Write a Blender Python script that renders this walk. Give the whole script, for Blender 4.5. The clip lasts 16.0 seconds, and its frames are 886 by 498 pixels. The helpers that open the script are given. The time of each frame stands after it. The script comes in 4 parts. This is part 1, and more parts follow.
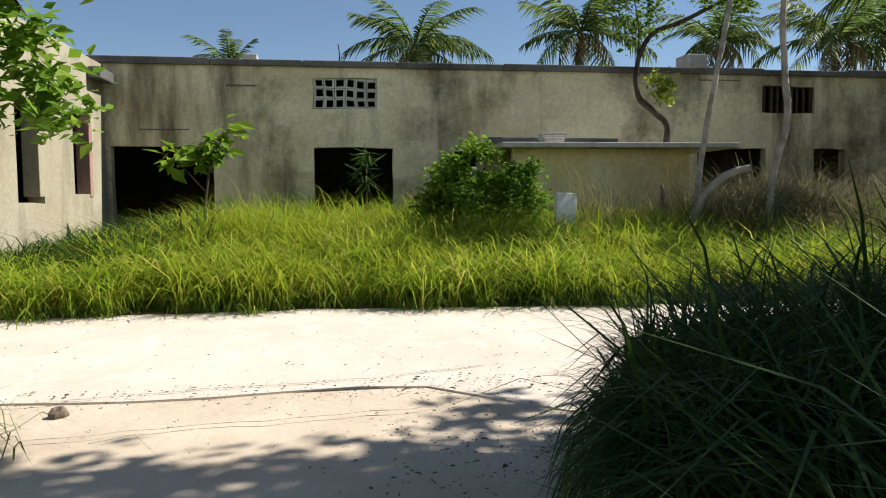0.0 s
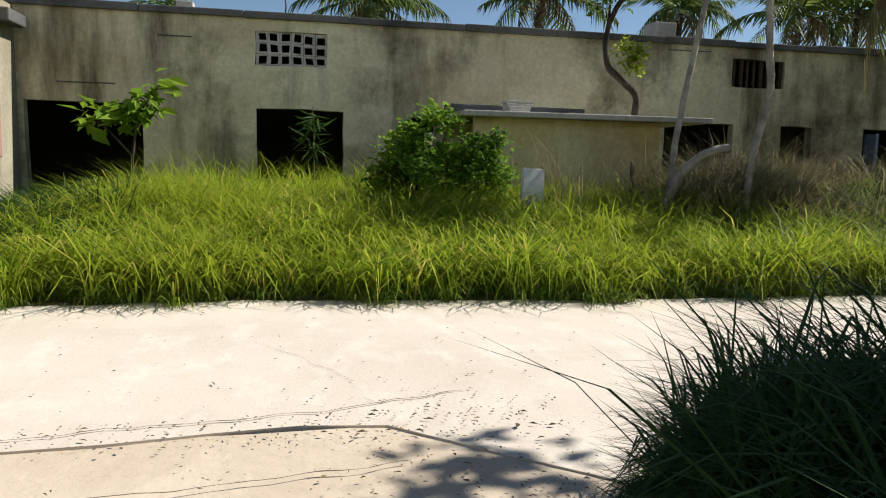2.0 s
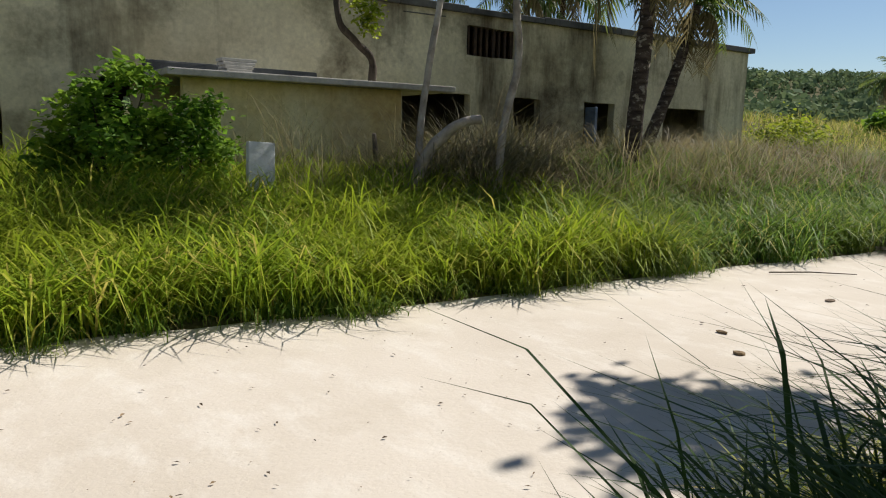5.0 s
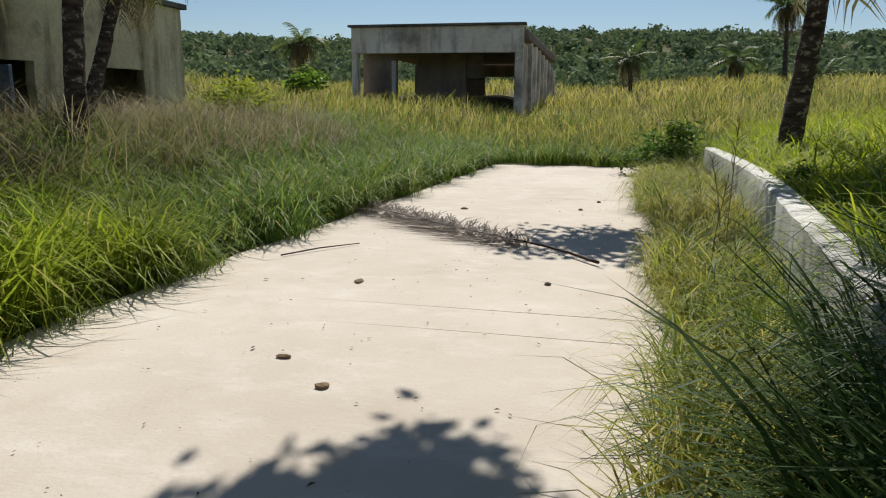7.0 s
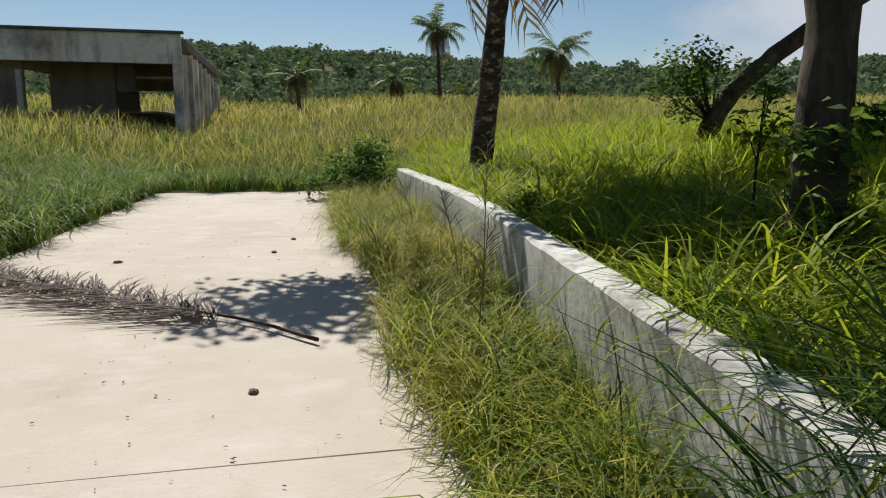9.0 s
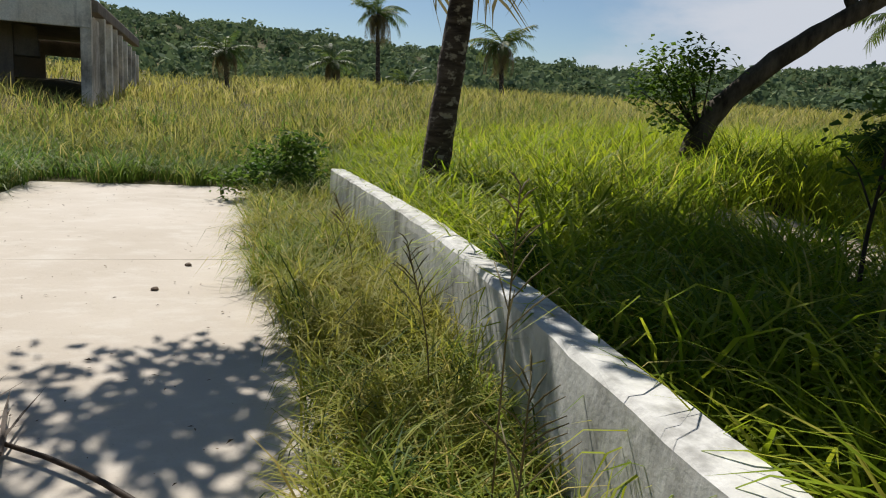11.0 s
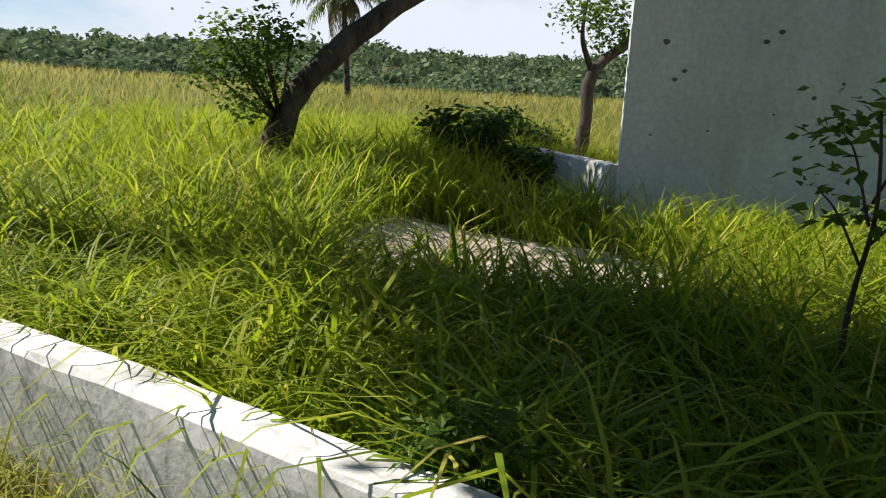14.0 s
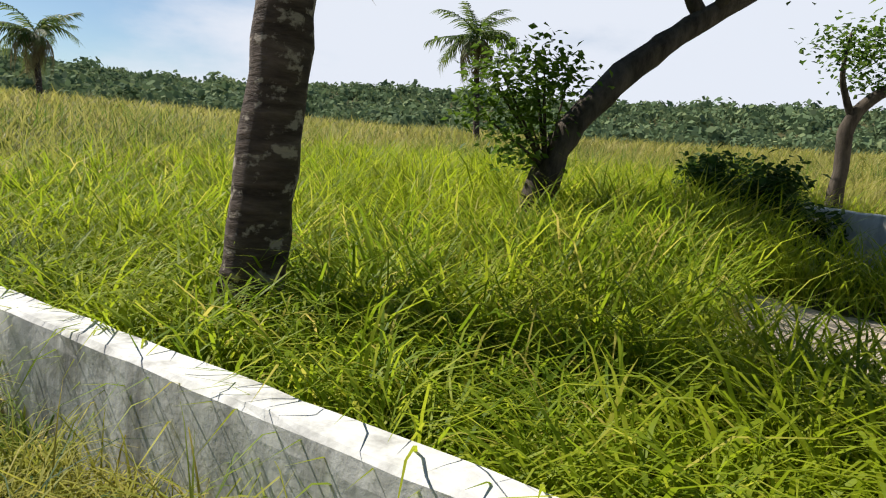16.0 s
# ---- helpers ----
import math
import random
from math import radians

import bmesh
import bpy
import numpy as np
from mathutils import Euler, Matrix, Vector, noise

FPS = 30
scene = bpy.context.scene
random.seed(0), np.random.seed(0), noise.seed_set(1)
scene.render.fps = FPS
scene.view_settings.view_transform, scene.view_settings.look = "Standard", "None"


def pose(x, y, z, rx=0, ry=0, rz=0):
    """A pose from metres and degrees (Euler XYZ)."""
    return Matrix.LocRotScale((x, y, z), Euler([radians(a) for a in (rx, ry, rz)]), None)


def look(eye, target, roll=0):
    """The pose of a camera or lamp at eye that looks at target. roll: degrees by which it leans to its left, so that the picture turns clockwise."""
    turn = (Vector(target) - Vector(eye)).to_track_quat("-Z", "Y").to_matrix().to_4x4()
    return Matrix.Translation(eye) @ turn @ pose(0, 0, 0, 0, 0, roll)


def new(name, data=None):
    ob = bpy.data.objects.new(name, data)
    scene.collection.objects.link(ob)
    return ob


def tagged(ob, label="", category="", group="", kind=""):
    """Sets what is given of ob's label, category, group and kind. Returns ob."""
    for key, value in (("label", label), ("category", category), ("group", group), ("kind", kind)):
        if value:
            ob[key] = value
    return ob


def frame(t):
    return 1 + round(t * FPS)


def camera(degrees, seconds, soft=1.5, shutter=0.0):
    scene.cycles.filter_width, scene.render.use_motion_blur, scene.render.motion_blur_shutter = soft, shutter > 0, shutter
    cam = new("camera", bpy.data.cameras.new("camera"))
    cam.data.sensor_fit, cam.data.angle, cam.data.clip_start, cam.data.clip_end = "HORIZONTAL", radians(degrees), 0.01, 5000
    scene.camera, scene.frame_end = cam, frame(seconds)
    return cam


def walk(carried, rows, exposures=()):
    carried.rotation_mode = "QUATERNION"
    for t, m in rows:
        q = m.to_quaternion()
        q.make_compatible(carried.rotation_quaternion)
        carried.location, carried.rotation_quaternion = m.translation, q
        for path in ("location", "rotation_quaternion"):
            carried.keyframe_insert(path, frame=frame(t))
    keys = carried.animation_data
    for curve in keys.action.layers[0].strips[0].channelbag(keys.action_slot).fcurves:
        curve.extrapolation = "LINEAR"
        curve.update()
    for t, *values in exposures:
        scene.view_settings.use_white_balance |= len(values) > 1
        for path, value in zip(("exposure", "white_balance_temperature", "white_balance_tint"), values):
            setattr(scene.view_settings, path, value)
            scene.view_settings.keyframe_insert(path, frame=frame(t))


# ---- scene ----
cam = camera(63.6, 16.0, 1.1)
PATH = [
    (0, (0.492, 1.865, 1.243), (0.779, 3.839, 1.1), -0.4),
    (0.5, (0.384, 2.113, 1.237), (0.5, 4.104, 1.094), -0.3),
    (1, (0.371, 2.384, 1.285), (0.492, 4.374, 1.129), 0.9),
    (1.5, (0.361, 2.623, 1.34), (0.644, 4.593, 1.141), 3.1),
    (2, (0.534, 2.879, 1.397), (0.964, 4.817, 1.151), 1.2),
    (2.5, (0.68, 3.184, 1.427), (1.188, 5.099, 1.151), 1.0),
    (3, (0.683, 3.55, 1.456), (1.303, 5.428, 1.155), -0.6),
    (5.5, (1.244, 4.865, 1.426), (2.63, 6.268, 1.096), 1.5),
    (6, (1.414, 5.257, 1.455), (3.074, 6.324, 1.132), 0.0),
    (6.5, (1.741, 5.591, 1.449), (3.494, 6.5, 1.131), -1.0),
    (7, (2.037, 5.887, 1.498), (3.95, 6.317, 1.104), 0.4),
    (7.5, (2.423, 6.079, 1.494), (4.378, 6.201, 1.089), 0.8),
    (8, (2.923, 6.18, 1.538), (4.889, 6.096, 1.178), 1.0),
    (8.5, (3.382, 6.224, 1.537), (5.333, 5.95, 1.19), 1.5),
    (9, (3.971, 6.142, 1.525), (5.89, 5.695, 1.182), 0.4),
    (11.5, (6.794, 5.793, 1.675), (8.649, 5.141, 1.312), 4.3),
    (12, (7.348, 5.848, 1.72), (9.198, 5.173, 1.369), 5.3),
    (12.5, (7.852, 5.875, 1.736), (9.614, 5.002, 1.372), 5.9),
    (13, (8.365, 5.902, 1.767), (9.917, 4.696, 1.395), 4.1),
    (13.5, (8.917, 5.853, 1.797), (10.185, 4.346, 1.446), 3.3),
    (14, (9.524, 5.775, 1.782), (10.45, 4.039, 1.423), 3.1),
    (14.5, (10.105, 5.66, 1.775), (11.013, 3.923, 1.377), 2.7),
    (15, (10.753, 5.638, 1.695), (11.798, 3.986, 1.273), 4.4),
    (15.5, (11.404, 5.735, 1.706), (12.454, 4.091, 1.266), 5.0),
    (16, (12.339, 5.66, 1.667), (13.481, 4.038, 1.41), 4.2),
]
walk(cam, [(t, look(eye, target, roll)) for t, eye, target, roll in PATH],
     [(0, 0.75), (1.5, 0.62), (3, 0.5), (6, 0.3), (8, 0.18), (9, 0.18), (12, 0.3), (14, 0.7), (16, 0.62)])

# ---------------------------------------------------------------- light
SUN_TO = Vector((1.0, 0.10, 1.02)).normalized()
world = bpy.data.worlds.new("sky")
scene.world = world
world.use_nodes = True
wn, wl = world.node_tree.nodes, world.node_tree.links
wn.clear()
w_out = wn.new("ShaderNodeOutputWorld")
w_bg = wn.new("ShaderNodeBackground")
w_sky = wn.new("ShaderNodeTexSky")
w_sky.sky_type, w_sky.sun_disc = "NISHITA", False
w_sky.sun_elevation = math.asin(SUN_TO.z)
w_sky.sun_rotation = math.atan2(SUN_TO.x, SUN_TO.y)
w_sky.dust_density, w_sky.ozone_density = 0.15, 3.5
w_tc = wn.new("ShaderNodeTexCoord")
w_map = wn.new("ShaderNodeMapping")
w_map.inputs["Scale"].default_value = (1.6, 1.6, 4.5)
w_noise = wn.new("ShaderNodeTexNoise")
w_noise.inputs["Scale"].default_value, w_noise.inputs["Detail"].default_value = 1.7, 7
w_noise.inputs["Roughness"].default_value = 0.55
# a bank of thin cloud low in the south, blue sky in the north
w_sep = wn.new("ShaderNodeSeparateXYZ")
w_south = wn.new("ShaderNodeMapRange")
for key, value in (("From Min", 0.1), ("From Max", -0.75), ("To Min", -0.55), ("To Max", 0.36)):
    w_south.inputs[key].default_value = value
w_low = wn.new("ShaderNodeMapRange")
for key, value in (("From Min", 0.15), ("From Max", 0.75), ("To Min", 0.0), ("To Max", -0.35)):
    w_low.inputs[key].default_value = value
w_a, w_b = wn.new("ShaderNodeMath"), wn.new("ShaderNodeMath")
w_ramp = wn.new("ShaderNodeMapRange")
w_ramp.interpolation_type = "SMOOTHSTEP"
w_ramp.inputs["From Min"].default_value, w_ramp.inputs["From Max"].default_value = 0.5, 0.8
w_mix = wn.new("ShaderNodeMix")
w_mix.data_type = "RGBA"
w_mix.inputs["B"].default_value = (8.3, 8.8, 9.8, 1)
wl.new(w_tc.outputs["Generated"], w_map.inputs["Vector"])
wl.new(w_map.outputs["Vector"], w_noise.inputs["Vector"])
wl.new(w_tc.outputs["Generated"], w_sep.inputs["Vector"])
wl.new(w_sep.outputs["Y"], w_south.inputs["Value"])
wl.new(w_sep.outputs["Z"], w_low.inputs["Value"])
wl.new(w_noise.outputs["Fac"], w_a.inputs[0])
wl.new(w_south.outputs["Result"], w_a.inputs[1])
wl.new(w_a.outputs["Value"], w_b.inputs[0])
wl.new(w_low.outputs["Result"], w_b.inputs[1])
wl.new(w_b.outputs["Value"], w_ramp.inputs["Value"])
wl.new(w_ramp.outputs["Result"], w_mix.inputs["Factor"])
wl.new(w_sky.outputs["Color"], w_mix.inputs["A"])
wl.new(w_mix.outputs["Result"], w_bg.inputs["Color"])
w_bg.inputs["Strength"].default_value = 0.062
wl.new(w_bg.outputs["Background"], w_out.inputs["Surface"])

sun_data = bpy.data.lights.new("sun", "SUN")
sun_data.energy, sun_data.angle, sun_data.color = 5.0, radians(0.5), (1.0, 0.955, 0.885)
sun = new("sun", sun_data)
sun.matrix_world = look(SUN_TO * 60, (0, 0, 0))


# ---------------------------------------------------------------- materials
class Mat:
    """A node material with a few shorthands."""

    def __init__(self, name, rough=0.8, metal=0.0, spec=0.3):
        self.m = bpy.data.materials.new(name)
        self.m.use_nodes = True
        self.n, self.l = self.m.node_tree.nodes, self.m.node_tree.links
        self.bsdf = self.n["Principled BSDF"]
        self.bsdf.inputs["Roughness"].default_value = rough
        self.bsdf.inputs["Metallic"].default_value = metal
        self.bsdf.inputs["Specular IOR Level"].default_value = spec
        self.co = self.n.new("ShaderNodeTexCoord").outputs["Object"]

    def noise(self, scale, detail=5, rough=0.6, stretch=(1, 1, 1)):
        mp = self.n.new("ShaderNodeMapping")
        mp.inputs["Scale"].default_value = stretch
        self.l.new(self.co, mp.inputs["Vector"])
        t = self.n.new("ShaderNodeTexNoise")
        t.inputs["Scale"].default_value, t.inputs["Detail"].default_value = scale, detail
        t.inputs["Roughness"].default_value = rough
        self.l.new(mp.outputs["Vector"], t.inputs["Vector"])
        return t.outputs["Fac"]

    def ramp(self, fac, *stops):
        r = self.n.new("ShaderNodeValToRGB")
        while len(r.color_ramp.elements) < len(stops):
            r.color_ramp.elements.new(0.5)
        for e, (p, c) in zip(r.color_ramp.elements, stops):
            e.position, e.color = p, (*c, 1) if len(c) == 3 else (c[0], c[0], c[0], 1)
        self.l.new(fac, r.inputs["Fac"])
        return r.outputs["Color"]

    def mix(self, fac, a, b, mode="MIX"):
        x = self.n.new("ShaderNodeMix")
        x.data_type, x.blend_type = "RGBA", mode
        for key, v in (("Factor", fac), ("A", a), ("B", b)):
            if isinstance(v, (int, float)):
                x.inputs[key].default_value = v
            elif isinstance(v, tuple):
                x.inputs[key].default_value = (*v, 1)
            else:
                self.l.new(v, x.inputs[key])
        return x.outputs["Result"]

    def color(self, c):
        self.l.new(c, self.bsdf.inputs["Base Color"])
        return self

    def bump(self, h, strength=0.4, dist=0.02):
        b = self.n.new("ShaderNodeBump")
        b.inputs["Strength"].default_value, b.inputs["Distance"].default_value = strength, dist
        self.l.new(h, b.inputs["Height"])
        self.l.new(b.outputs["Normal"], self.bsdf.inputs["Normal"])
        return self

    def island(self):
        return self.n.new("ShaderNodeNewGeometry").outputs["Random Per Island"]

    def own(self):
        return self.n.new("ShaderNodeObjectInfo").outputs["Random"]

    def leafy(self, c, amount=0.35):
        """Light that passes through leaves."""
        t = self.n.new("ShaderNodeBsdfTranslucent")
        self.l.new(c, t.inputs["Color"])
        x = self.n.new("ShaderNodeMixShader")
        x.inputs["Fac"].default_value = amount
        self.l.new(self.bsdf.outputs["BSDF"], x.inputs[1])
        self.l.new(t.outputs["BSDF"], x.inputs[2])
        self.l.new(x.outputs["Shader"], self.n["Material Output"].inputs["Surface"])
        return self


def grass_mat(name, *stops, patch=0.5, patch_color=(0.16, 0.2, 0.03), spec=0.25, through_light=0.5):
    g = Mat(name, 0.55, 0, spec * 0.6)
    c = g.ramp(g.island(), *stops)
    c = g.mix(g.ramp(g.noise(patch, 3), (0.42, (0,)), (0.62, (0.7,))), c, patch_color)
    g.color(c).leafy(c, through_light)
    return g.m


def plaster(name, base, tone, stain, amount=0.55, streak=1.0):
    p = Mat(name, 0.92, 0, 0.15)
    c = p.mix(p.ramp(p.noise(0.45, 4), (0.35, (0,)), (0.65, (1,))), base, tone)
    # rain streaks run down, dark mould grows in patches
    s = p.ramp(p.noise(1.3 * streak, 6, 0.65, (1, 1, 0.16)), (0.50, (0,)), (0.72, (amount,)))
    c = p.mix(s, c, stain)
    b = p.ramp(p.noise(0.33, 7, 0.7), (0.48, (0,)), (0.66, (amount,)))
    c = p.mix(b, c, tuple(v * 0.8 for v in stain))
    f = p.ramp(p.noise(14, 5), (0.3, (0.82,)), (0.7, (1.08,)))
    c = p.mix(1.0, c, f, "MULTIPLY")
    p.color(c).bump(p.noise(22, 6), 0.35, 0.012)
    return p.m


M_GRASS = grass_mat("meadow_grass", (0.0, (0.13, 0.21, 0.014)), (0.45, (0.235, 0.34, 0.024)), (0.8, (0.37, 0.44, 0.036)), (0.97, (0.526, 0.44, 0.112)),
                    patch_color=(0.278, 0.334, 0.0224))
M_GREEN = grass_mat("green_grass", (0.0, (0.0697, 0.14, 0.0216)), (0.5, (0.132, 0.231, 0.0336)), (0.85, (0.217, 0.308, 0.054)), (1.0, (0.465, 0.392, 0.12)),
                    patch_color=(0.139, 0.182, 0.024))
M_VERGE = grass_mat("verge_grass", (0.0, (0.12, 0.185, 0.02)), (0.5, (0.235, 0.305, 0.034)), (0.8, (0.40, 0.41, 0.055)), (1.0, (0.64, 0.495, 0.168)),
                    patch=0.8, patch_color=(0.384, 0.345, 0.06))
M_BROAD = grass_mat("broad_grass", (0.0, (0.12, 0.20, 0.011)), (0.5, (0.26, 0.355, 0.017)), (0.88, (0.44, 0.48, 0.034)), (1.0, (0.62, 0.50, 0.13)),
                    patch_color=(0.34, 0.40, 0.016), spec=0.4, through_light=0.58)
# grass colours darkened to hold the shade over the clump and the weeds
M_SHADEGRASS = grass_mat("shade_dark_grass", (0.0, (0.022, 0.056, 0.012)), (0.6, (0.045, 0.095, 0.017)), (1.0, (0.095, 0.14, 0.04)), patch_color=(0.04, 0.072, 0.014), spec=0.2, through_light=0.35)
M_FIELD = grass_mat("field_grass", (0.0, (0.27, 0.27, 0.045)), (0.5, (0.40, 0.35, 0.085)), (1.0, (0.52, 0.44, 0.17)), patch=0.12, patch_color=(0.27, 0.30, 0.05))
M_DRY = grass_mat("dry_stalks", (0.0, (0.16, 0.12, 0.06)), (0.6, (0.27, 0.22, 0.12)), (1.0, (0.4, 0.35, 0.22)), patch_color=(0.15, 0.15, 0.05))
M_LEAF = grass_mat("tree_leaves", (0.0, (0.036, 0.084, 0.0132)), (0.6, (0.084, 0.156, 0.022)), (1.0, (0.168, 0.24, 0.0385)), patch_color=(0.12, 0.192, 0.022))
M_BUSH = grass_mat("bush_leaves", (0.0, (0.07, 0.162, 0.0165)), (0.6, (0.14, 0.27, 0.0275)), (1.0, (0.252, 0.378, 0.044)), patch=1.2, patch_color=(0.238, 0.338, 0.033))
M_LIME = grass_mat("lime_leaves", (0.0, (0.16, 0.24, 0.02)), (1.0, (0.36, 0.40, 0.04)), patch_color=(0.30, 0.34, 0.03))
M_PALM = grass_mat("palm_leaflets", (0.0, (0.0455, 0.0875, 0.022)), (0.6, (0.091, 0.15, 0.033)), (1.0, (0.208, 0.237, 0.066)), patch_color=(0.13, 0.163, 0.033), spec=0.5)
M_PALMDRY = grass_mat("dry_palm_leaflets", (0.0, (0.14, 0.10, 0.05)), (1.0, (0.32, 0.26, 0.14)), patch_color=(0.22, 0.2, 0.08))
M_DEAD = grass_mat("dead_frond", (0.0, (0.07, 0.05, 0.035)), (1.0, (0.20, 0.15, 0.11)), patch_color=(0.12, 0.09, 0.07))

g = Mat("soil", 0.95, 0, 0.1)
c = g.ramp(g.noise(0.25, 6), (0.35, (0.06, 0.065, 0.022)), (0.6, (0.12, 0.10, 0.045)))
c = g.mix(g.ramp(g.noise(9, 6), (0.4, (0,)), (0.65, (0.6,))), c, (0.06, 0.06, 0.02))
M_SOIL = g.color(c).bump(g.noise(6, 6), 0.8, 0.06).m

g = Mat("dirt", 0.95, 0, 0.1)
c = g.ramp(g.noise(0.8, 6), (0.35, (0.43, 0.35, 0.26)), (0.65, (0.55, 0.47, 0.37)))
c = g.mix(g.ramp(g.noise(30, 4), (0.56, (0,)), (0.74, (0.3,))), c, (0.32, 0.24, 0.16))
M_DIRT = g.color(c).bump(g.noise(7, 7), 0.5, 0.025).m

g = Mat("road_concrete", 0.88, 0, 0.2)
c = g.ramp(g.noise(0.5, 6), (0.3, (0.49, 0.43, 0.355)), (0.7, (0.60, 0.54, 0.465)))
c = g.mix(g.ramp(g.noise(3.2, 7, 0.7, (1, 0.5, 1)), (0.5, (0,)), (0.7, (0.6,))), c, (0.68, 0.645, 0.585))
c = g.mix(g.ramp(g.noise(1.4, 8, 0.7), (0.52, (0,)), (0.68, (0.4,))), c, (0.42, 0.36, 0.28))
c = g.mix(g.ramp(g.noise(60, 3), (0.62, (0,)), (0.72, (0.35,))), c, (0.30, 0.25, 0.19))
c = g.mix(g.ramp(g.own(), (0, (0.0,)), (1, (0.25,))), c, (0.52, 0.45, 0.36))
M_ROAD = g.color(c).bump(g.noise(35, 7), 0.35, 0.01).m

M_WALL = plaster("yellowed_plaster", (0.74, 0.69, 0.49), (0.52, 0.46, 0.30), (0.09, 0.068, 0.04), 0.95)
M_PORCH = plaster("ochre_plaster", (0.60, 0.50, 0.21), (0.62, 0.58, 0.38), (0.36, 0.23, 0.07), 0.7)
M_WING = plaster("pale_plaster", (0.40, 0.37, 0.27), (0.34, 0.30, 0.21), (0.13, 0.11, 0.07), 0.6)
M_KERB = plaster("limewashed_concrete", (0.72, 0.71, 0.68), (0.60, 0.59, 0.54), (0.13, 0.12, 0.10), 0.8, 2.6)
M_WHITE = plaster("white_wall", (0.66, 0.67, 0.66), (0.60, 0.61, 0.60), (0.34, 0.33, 0.30), 0.3)
M_RUIN = plaster("stained_concrete", (0.84, 0.80, 0.72), (0.76, 0.66, 0.54), (0.06, 0.055, 0.05), 0.62, 1.2)
# dark copy of the ruin's concrete, with the shade of its inside in the colour
M_RUINDARK = plaster("dimmed_concrete", (0.26, 0.22, 0.18), (0.24, 0.19, 0.15), (0.10, 0.09, 0.08), 0.6)
M_COPING = plaster("mouldy_coping", (0.17, 0.165, 0.155), (0.12, 0.12, 0.115), (0.04, 0.04, 0.04), 0.7)
M_SLAB = plaster("bleached_slab", (0.52, 0.50, 0.46), (0.44, 0.42, 0.38), (0.16, 0.15, 0.13), 0.5)
# far darker than the facade: the rooms' shade is put into the colour
M_INSIDE = plaster("dimmed_interior", (0.22, 0.19, 0.14), (0.17, 0.15, 0.11), (0.07, 0.06, 0.05), 0.6)
M_PINK = plaster("faded_red_reveal", (0.36, 0.20, 0.16), (0.40, 0.28, 0.22), (0.16, 0.10, 0.08), 0.5)

g = Mat("palm_bark", 0.9, 0, 0.15)
rings = g.noise(4.0, 6, 0.65, (0.7, 0.7, 3.2))
c = g.ramp(rings, (0.35, (0.03, 0.022, 0.017)), (0.55, (0.085, 0.063, 0.05)), (0.75, (0.15, 0.12, 0.10)))
c = g.mix(g.ramp(g.noise(7.0, 5, 0.6, (1, 1, 1.4)), (0.56, (0,)), (0.63, (0.8,))), c, (0.36, 0.31, 0.25))
M_PALMBARK = g.color(c).bump(rings, 0.9, 0.04).m
g = Mat("dark_bark", 0.9, 0, 0.15)
c = g.ramp(g.noise(5, 7, 0.7, (1, 1, 0.35)), (0.35, (0.03, 0.024, 0.018)), (0.7, (0.13, 0.105, 0.08)))
M_BARK = g.color(c).bump(g.noise(12, 6, 0.7, (1, 1, 0.25)), 0.9, 0.03).m
g = Mat("pale_bark", 0.85, 0, 0.2)
c = g.ramp(g.noise(4, 6, 0.6), (0.35, (0.20, 0.17, 0.14)), (0.7, (0.46, 0.42, 0.36)))
M_PALEBARK = g.color(c).bump(g.noise(14, 6), 0.6, 0.02).m
g = Mat("stone", 0.95, 0, 0.1)
M_STONE = g.color(g.ramp(g.noise(20, 5), (0.3, (0.10, 0.075, 0.055)), (0.7, (0.26, 0.20, 0.15)))).bump(g.noise(30, 5), 0.8, 0.02).m
g = Mat("litter", 0.9, 0, 0.1)
M_LITTER = g.color(g.ramp(g.island(), (0.0, (0.05, 0.035, 0.025)), (0.6, (0.13, 0.09, 0.055)), (1.0, (0.24, 0.17, 0.10)))).m
g = Mat("painted_metal", 0.5, 0.4, 0.5)
M_BLUE = g.color(g.ramp(g.noise(6), (0.3, (0.07, 0.10, 0.16)), (0.7, (0.14, 0.19, 0.28)))).m
g = Mat("far_woods", 0.9, 0, 0.1)
c = g.ramp(g.island(), (0.0, (0.10, 0.15, 0.07)), (0.6, (0.16, 0.22, 0.10)), (1.0, (0.27, 0.31, 0.14)))
c = g.mix(g.ramp(g.noise(0.06, 5), (0.38, (0,)), (0.62, (0.7,))), c, (0.10, 0.15, 0.08))
M_WOODS = g.color(c).leafy(c, 0.25).m
g = Mat("rust", 0.8, 0.5, 0.3)
M_RUST = g.color(g.ramp(g.noise(8), (0.3, (0.03, 0.025, 0.02)), (0.7, (0.10, 0.06, 0.035)))).m


# ---------------------------------------------------------------- builders
def mesh_from(name, verts, faces, material, smooth=False):
    me = bpy.data.meshes.new(name)
    me.from_pydata([tuple(v) for v in verts], [], faces)
    me.materials.append(material)
    if smooth:
        me.polygons.foreach_set("use_smooth", [True] * len(me.polygons))
    me.update()
    return me


def part(name, bm, material, parent=None, label=""):
    """One mesh object from a bmesh, under a thing or a part."""
    me = bpy.data.meshes.new(name)
    bm.to_mesh(me)
    bm.free()
    me.materials.append(material)
    ob = new(name, me)
    ob.parent = parent
    return tagged(ob, label)


def thing(name, at=(0, 0, 0), label="", category="", group="", kind=""):
    ob = new(name)
    ob.location = at
    ob.empty_display_size = 0.2
    return tagged(ob, label, category, group, kind)


